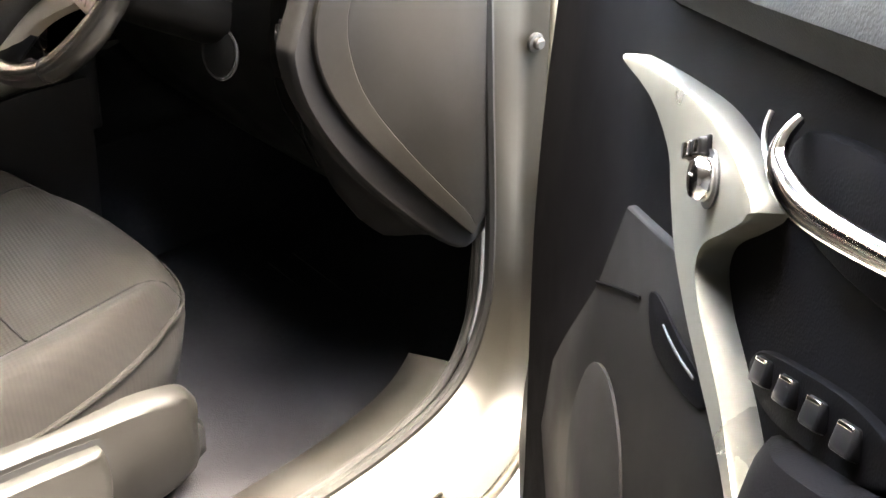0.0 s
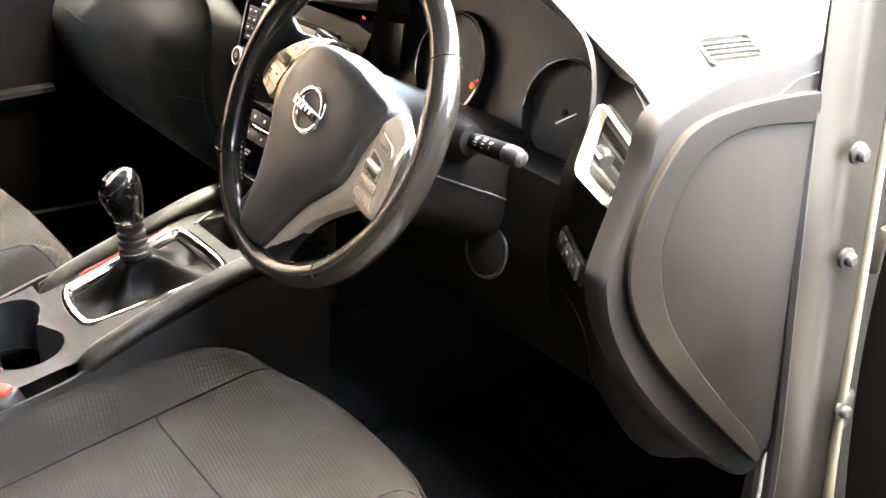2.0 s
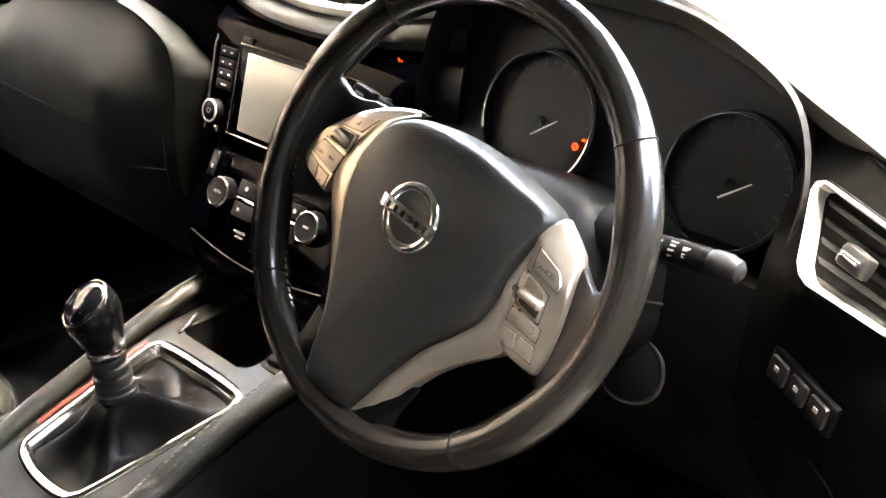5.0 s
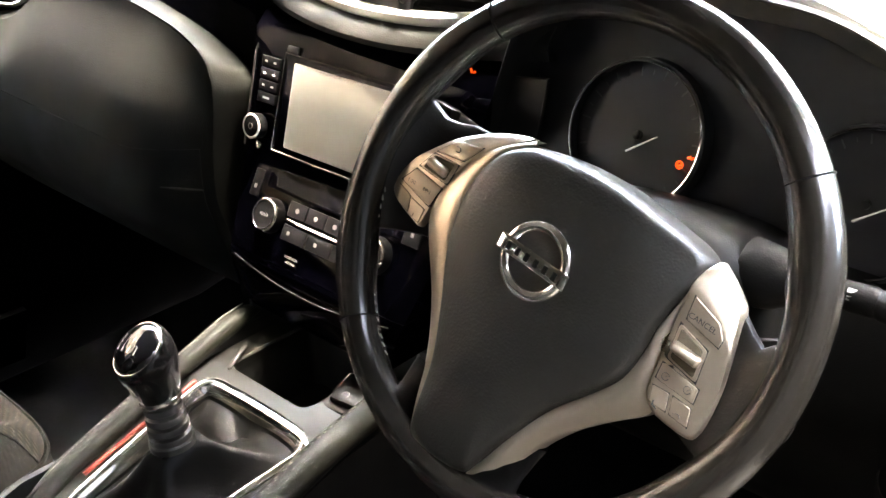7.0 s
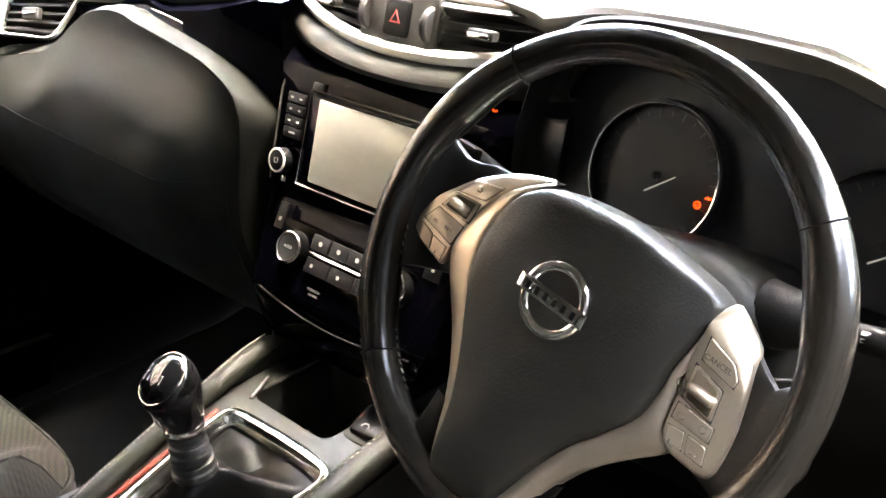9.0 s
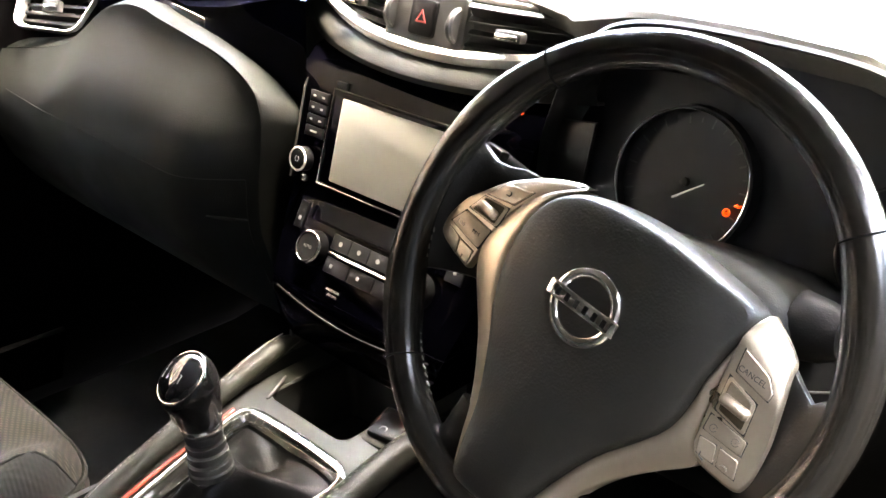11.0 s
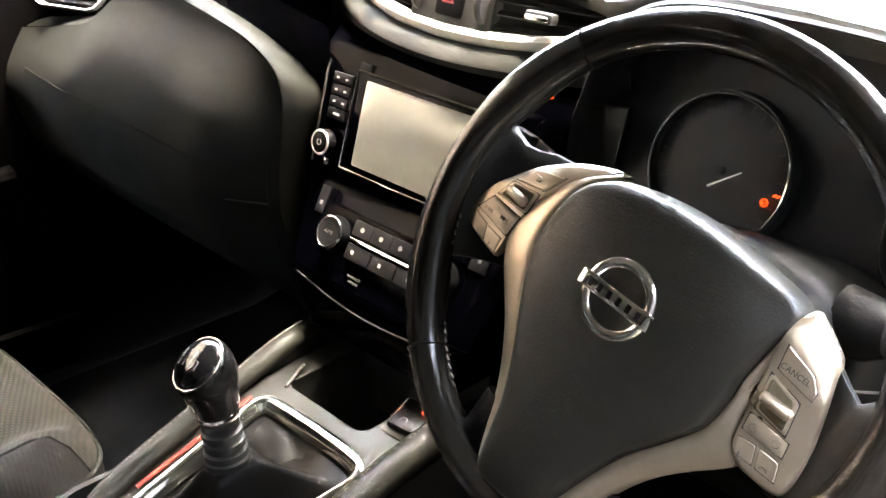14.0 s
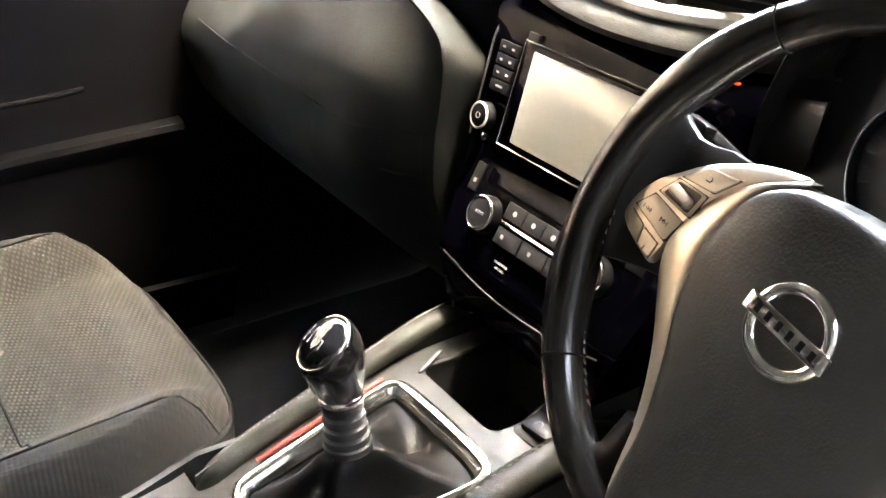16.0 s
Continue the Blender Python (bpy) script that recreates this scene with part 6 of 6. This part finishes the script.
part("switch_frame", box((0.034, 0.0105, 0.002), bk, 0.002), BTN_BLACK, silver)
for k in (-1, 1):
    part("switch", box((0.014, 0.0080, 0.0035), bk @ pose(0.0080 * k, 0, 0.0015), 0.0014), BTN_BLACK, silver)
    part("switch_face", box((0.0055, 0.0062, 0.0008), bk @ pose(0.0080 * k + 0.002, 0, 0.0048), 0.0006), CHROME, silver)
plate("handle_bowl", [(0.698, 1.112), (0.706, 1.137), (0.765, 1.156), (0.845, 1.172), (0.865, 1.154), (0.815, 1.124), (0.745, 1.108)], 0.086, 0.092, DOOR_DARK, 0.003, "dark bowl behind the handle")
hp = smooth_path([DOOR @ Vector(v) for v in ((0.707, 1.143, 0.094), (0.708, 1.135, 0.099), (0.714, 1.1275, 0.102), (0.731, 1.1255, 0.103), (0.755, 1.1275, 0.102), (0.80, 1.139, 0.098), (0.84, 1.152, 0.094))], 6)
part("door_handle", tube(hp, [0.0034 + 0.0030 * math.sin(math.pi * k / (len(hp) - 1)) for k in range(len(hp))], sides=12, flat=0.6), CHROME, door, "chrome inner door handle")
hp = smooth_path([DOOR @ Vector(v) for v in ((0.672, 1.130, 0.092), (0.675, 1.123, 0.094), (0.685, 1.1165, 0.095), (0.705, 1.1115, 0.095))], 6)
part("bowl_edge", tube(hp, 0.0011, sides=8), MATT_CHROME, door, "thin bright edge of the handle bowl")
sw = plate("switch_plate", [(0.716, 1.032), (0.721, 1.046), (0.75, 1.062), (0.80, 1.084), (0.836, 1.090), (0.822, 1.068), (0.768, 1.041), (0.738, 1.030)], 0.084, 0.0915, DOOR_DARK, 0.002, "black window switch plate", steps=4)
for k in range(4):
    m = DOOR @ pose(0.733 + 0.0240 * k, 1.0435 + 0.0098 * k, 0.0905, -18, 0, 26)
    b = part("window_switch", box((0.0155, 0.0110, 0.0045), m, 0.0018), BTN_BLACK, sw)
    part("switch_edge", box((0.012, 0.0016, 0.0012), m @ pose(0, 0.0042, 0.0040), 0.0005), CHROME, b)
plate("lower_panel", [(0.487, 0.9825), (0.600, 1.0185), (0.650, 1.010), (0.700, 0.998), (0.738, 0.980), (0.725, 0.90), (0.70, 0.79), (0.62, 0.70), (0.45, 0.62), (0.33, 0.66), (0.335, 0.74), (0.370, 0.794), (0.447, 0.8965)], 0.080, 0.094, END_COVER, 0.004, "grey lower door panel", steps=0)
part("panel_joint", tube([DOOR @ Vector((0.447, 0.8970, 0.0945)), DOOR @ Vector((0.50, 0.928, 0.0950)), DOOR @ Vector((0.557, 0.959, 0.0945))], 0.0012, sides=6), DOOR_DARK, door)
# Flat dark plate stands in for the shade inside the pull recess.
plate("recess_shade", [(0.574, 0.972), (0.592, 0.984), (0.640, 0.990), (0.688, 0.998), (0.686, 0.984), (0.640, 0.966), (0.600, 0.957)], 0.090, 0.0955, DOOR_DARK, 0.001, "dark plate painted as the shade of the pull recess")
part("recess_edge", tube(smooth_path([DOOR @ Vector(v) for v in ((0.612, 0.979, 0.0955), (0.640, 0.983, 0.0958), (0.672, 0.991, 0.0955))], 5), 0.0009, sides=6), SEAT_TRIM, door)
spk = DOOR @ pose(0.540, 0.790, 0.090)
part("speaker_grille", lathe([(0.085, 0), (0.085, 0.006), (0.075, 0.010), (0.0, 0.014)], spk, 36), END_COVER, door, "round grey speaker grille")
plate("pocket", [(0.72, 0.760), (0.75, 0.77), (0.92, 0.80), (1.0, 0.76), (1.0, 0.50), (0.72, 0.50), (0.69, 0.62)], 0.086, 0.120, DOOR_DARK, 0.012, "door pocket", steps=3)

# ---- the passenger's door, closed ----
pdoor = thing("passenger_door", (-0.74, -0.4, 0.4), "closed dark passenger door with armrest and pocket", "door")
rows = [[(-0.735 + dx, y, z) for y in np.linspace(-1.6, 0.62, 12)] for z, dx in ((0.34, 0.0), (0.45, 0.012), (0.60, 0.014), (0.68, 0.02), (0.78, 0.012), (0.90, 0.016), (1.06, 0.006), (1.09, -0.03))]
part("trim_panel", thicken(grid(rows), 0.02), DOOR_DARK, pdoor)
# Unseen trim, raised to shrink the light from the rear side window.
rows = [[(-0.745 + dx, y, z) for y in (-1.6, -0.86)] for z, dx in ((1.07, 0.0), (1.16, 0.03), (1.24, 0.06))]
part("rear_trim", thicken(grid(rows), 0.02), DOOR_DARK, pdoor)
rows = [[(-0.72 + dx, y, z + 0.03 * (y + 0.2)) for y in np.linspace(-0.9, 0.05, 12)] for z, dx in ((0.690, 0.0), (0.706, 0.014), (0.722, 0.020), (0.730, 0.016), (0.735, 0.0))]
part("armrest", grid(rows), DOOR_DARK, pdoor, "dark armrest")
rows = [[(-0.722 + dx, y, z - 0.03 * y) for y in np.linspace(-0.9, 0.10, 10)] for z, dx in ((0.40, 0.02), (0.49, 0.055), (0.505, 0.06), (0.508, 0.05))]
part("pocket", grid(rows), DOOR_DARK, pdoor, "door pocket")
part("door_handle", tube(smooth_path([(-0.715, -0.20, 0.800), (-0.700, -0.17, 0.806), (-0.700, -0.12, 0.808), (-0.715, -0.08, 0.806)], 5), 0.004, sides=10), DOOR_DARK, pdoor, "dull dark handle")
rows = [[(-0.735 + dx, y, z) for y in (-0.75, -0.3, 0.35)] for z, dx in ((1.08, -0.01), (1.2, 0.05), (1.45, 0.125))]
pane = part("window", thicken(grid(rows), 0.004), GLASS, pdoor, "clear side window")
pane.visible_shadow = False
rows = [[(-0.735 + dx, y, z) for y in (-0.86, -0.75)] for z, dx in ((1.08, -0.01), (1.2, 0.05), (1.47, 0.125))]
part("window_post", thicken(grid(rows), 0.03), HARD, pdoor)
rows = [[(-0.735 + dx, y, z) for y in (-1.6, -0.86)] for z, dx in ((1.24, 0.06), (1.36, 0.095), (1.47, 0.125))]
pane = part("window", thicken(grid(rows), 0.004), DIM_GLASS, pdoor, "unseen rear side window, darkened to dim its light")
pane.visible_shadow = False
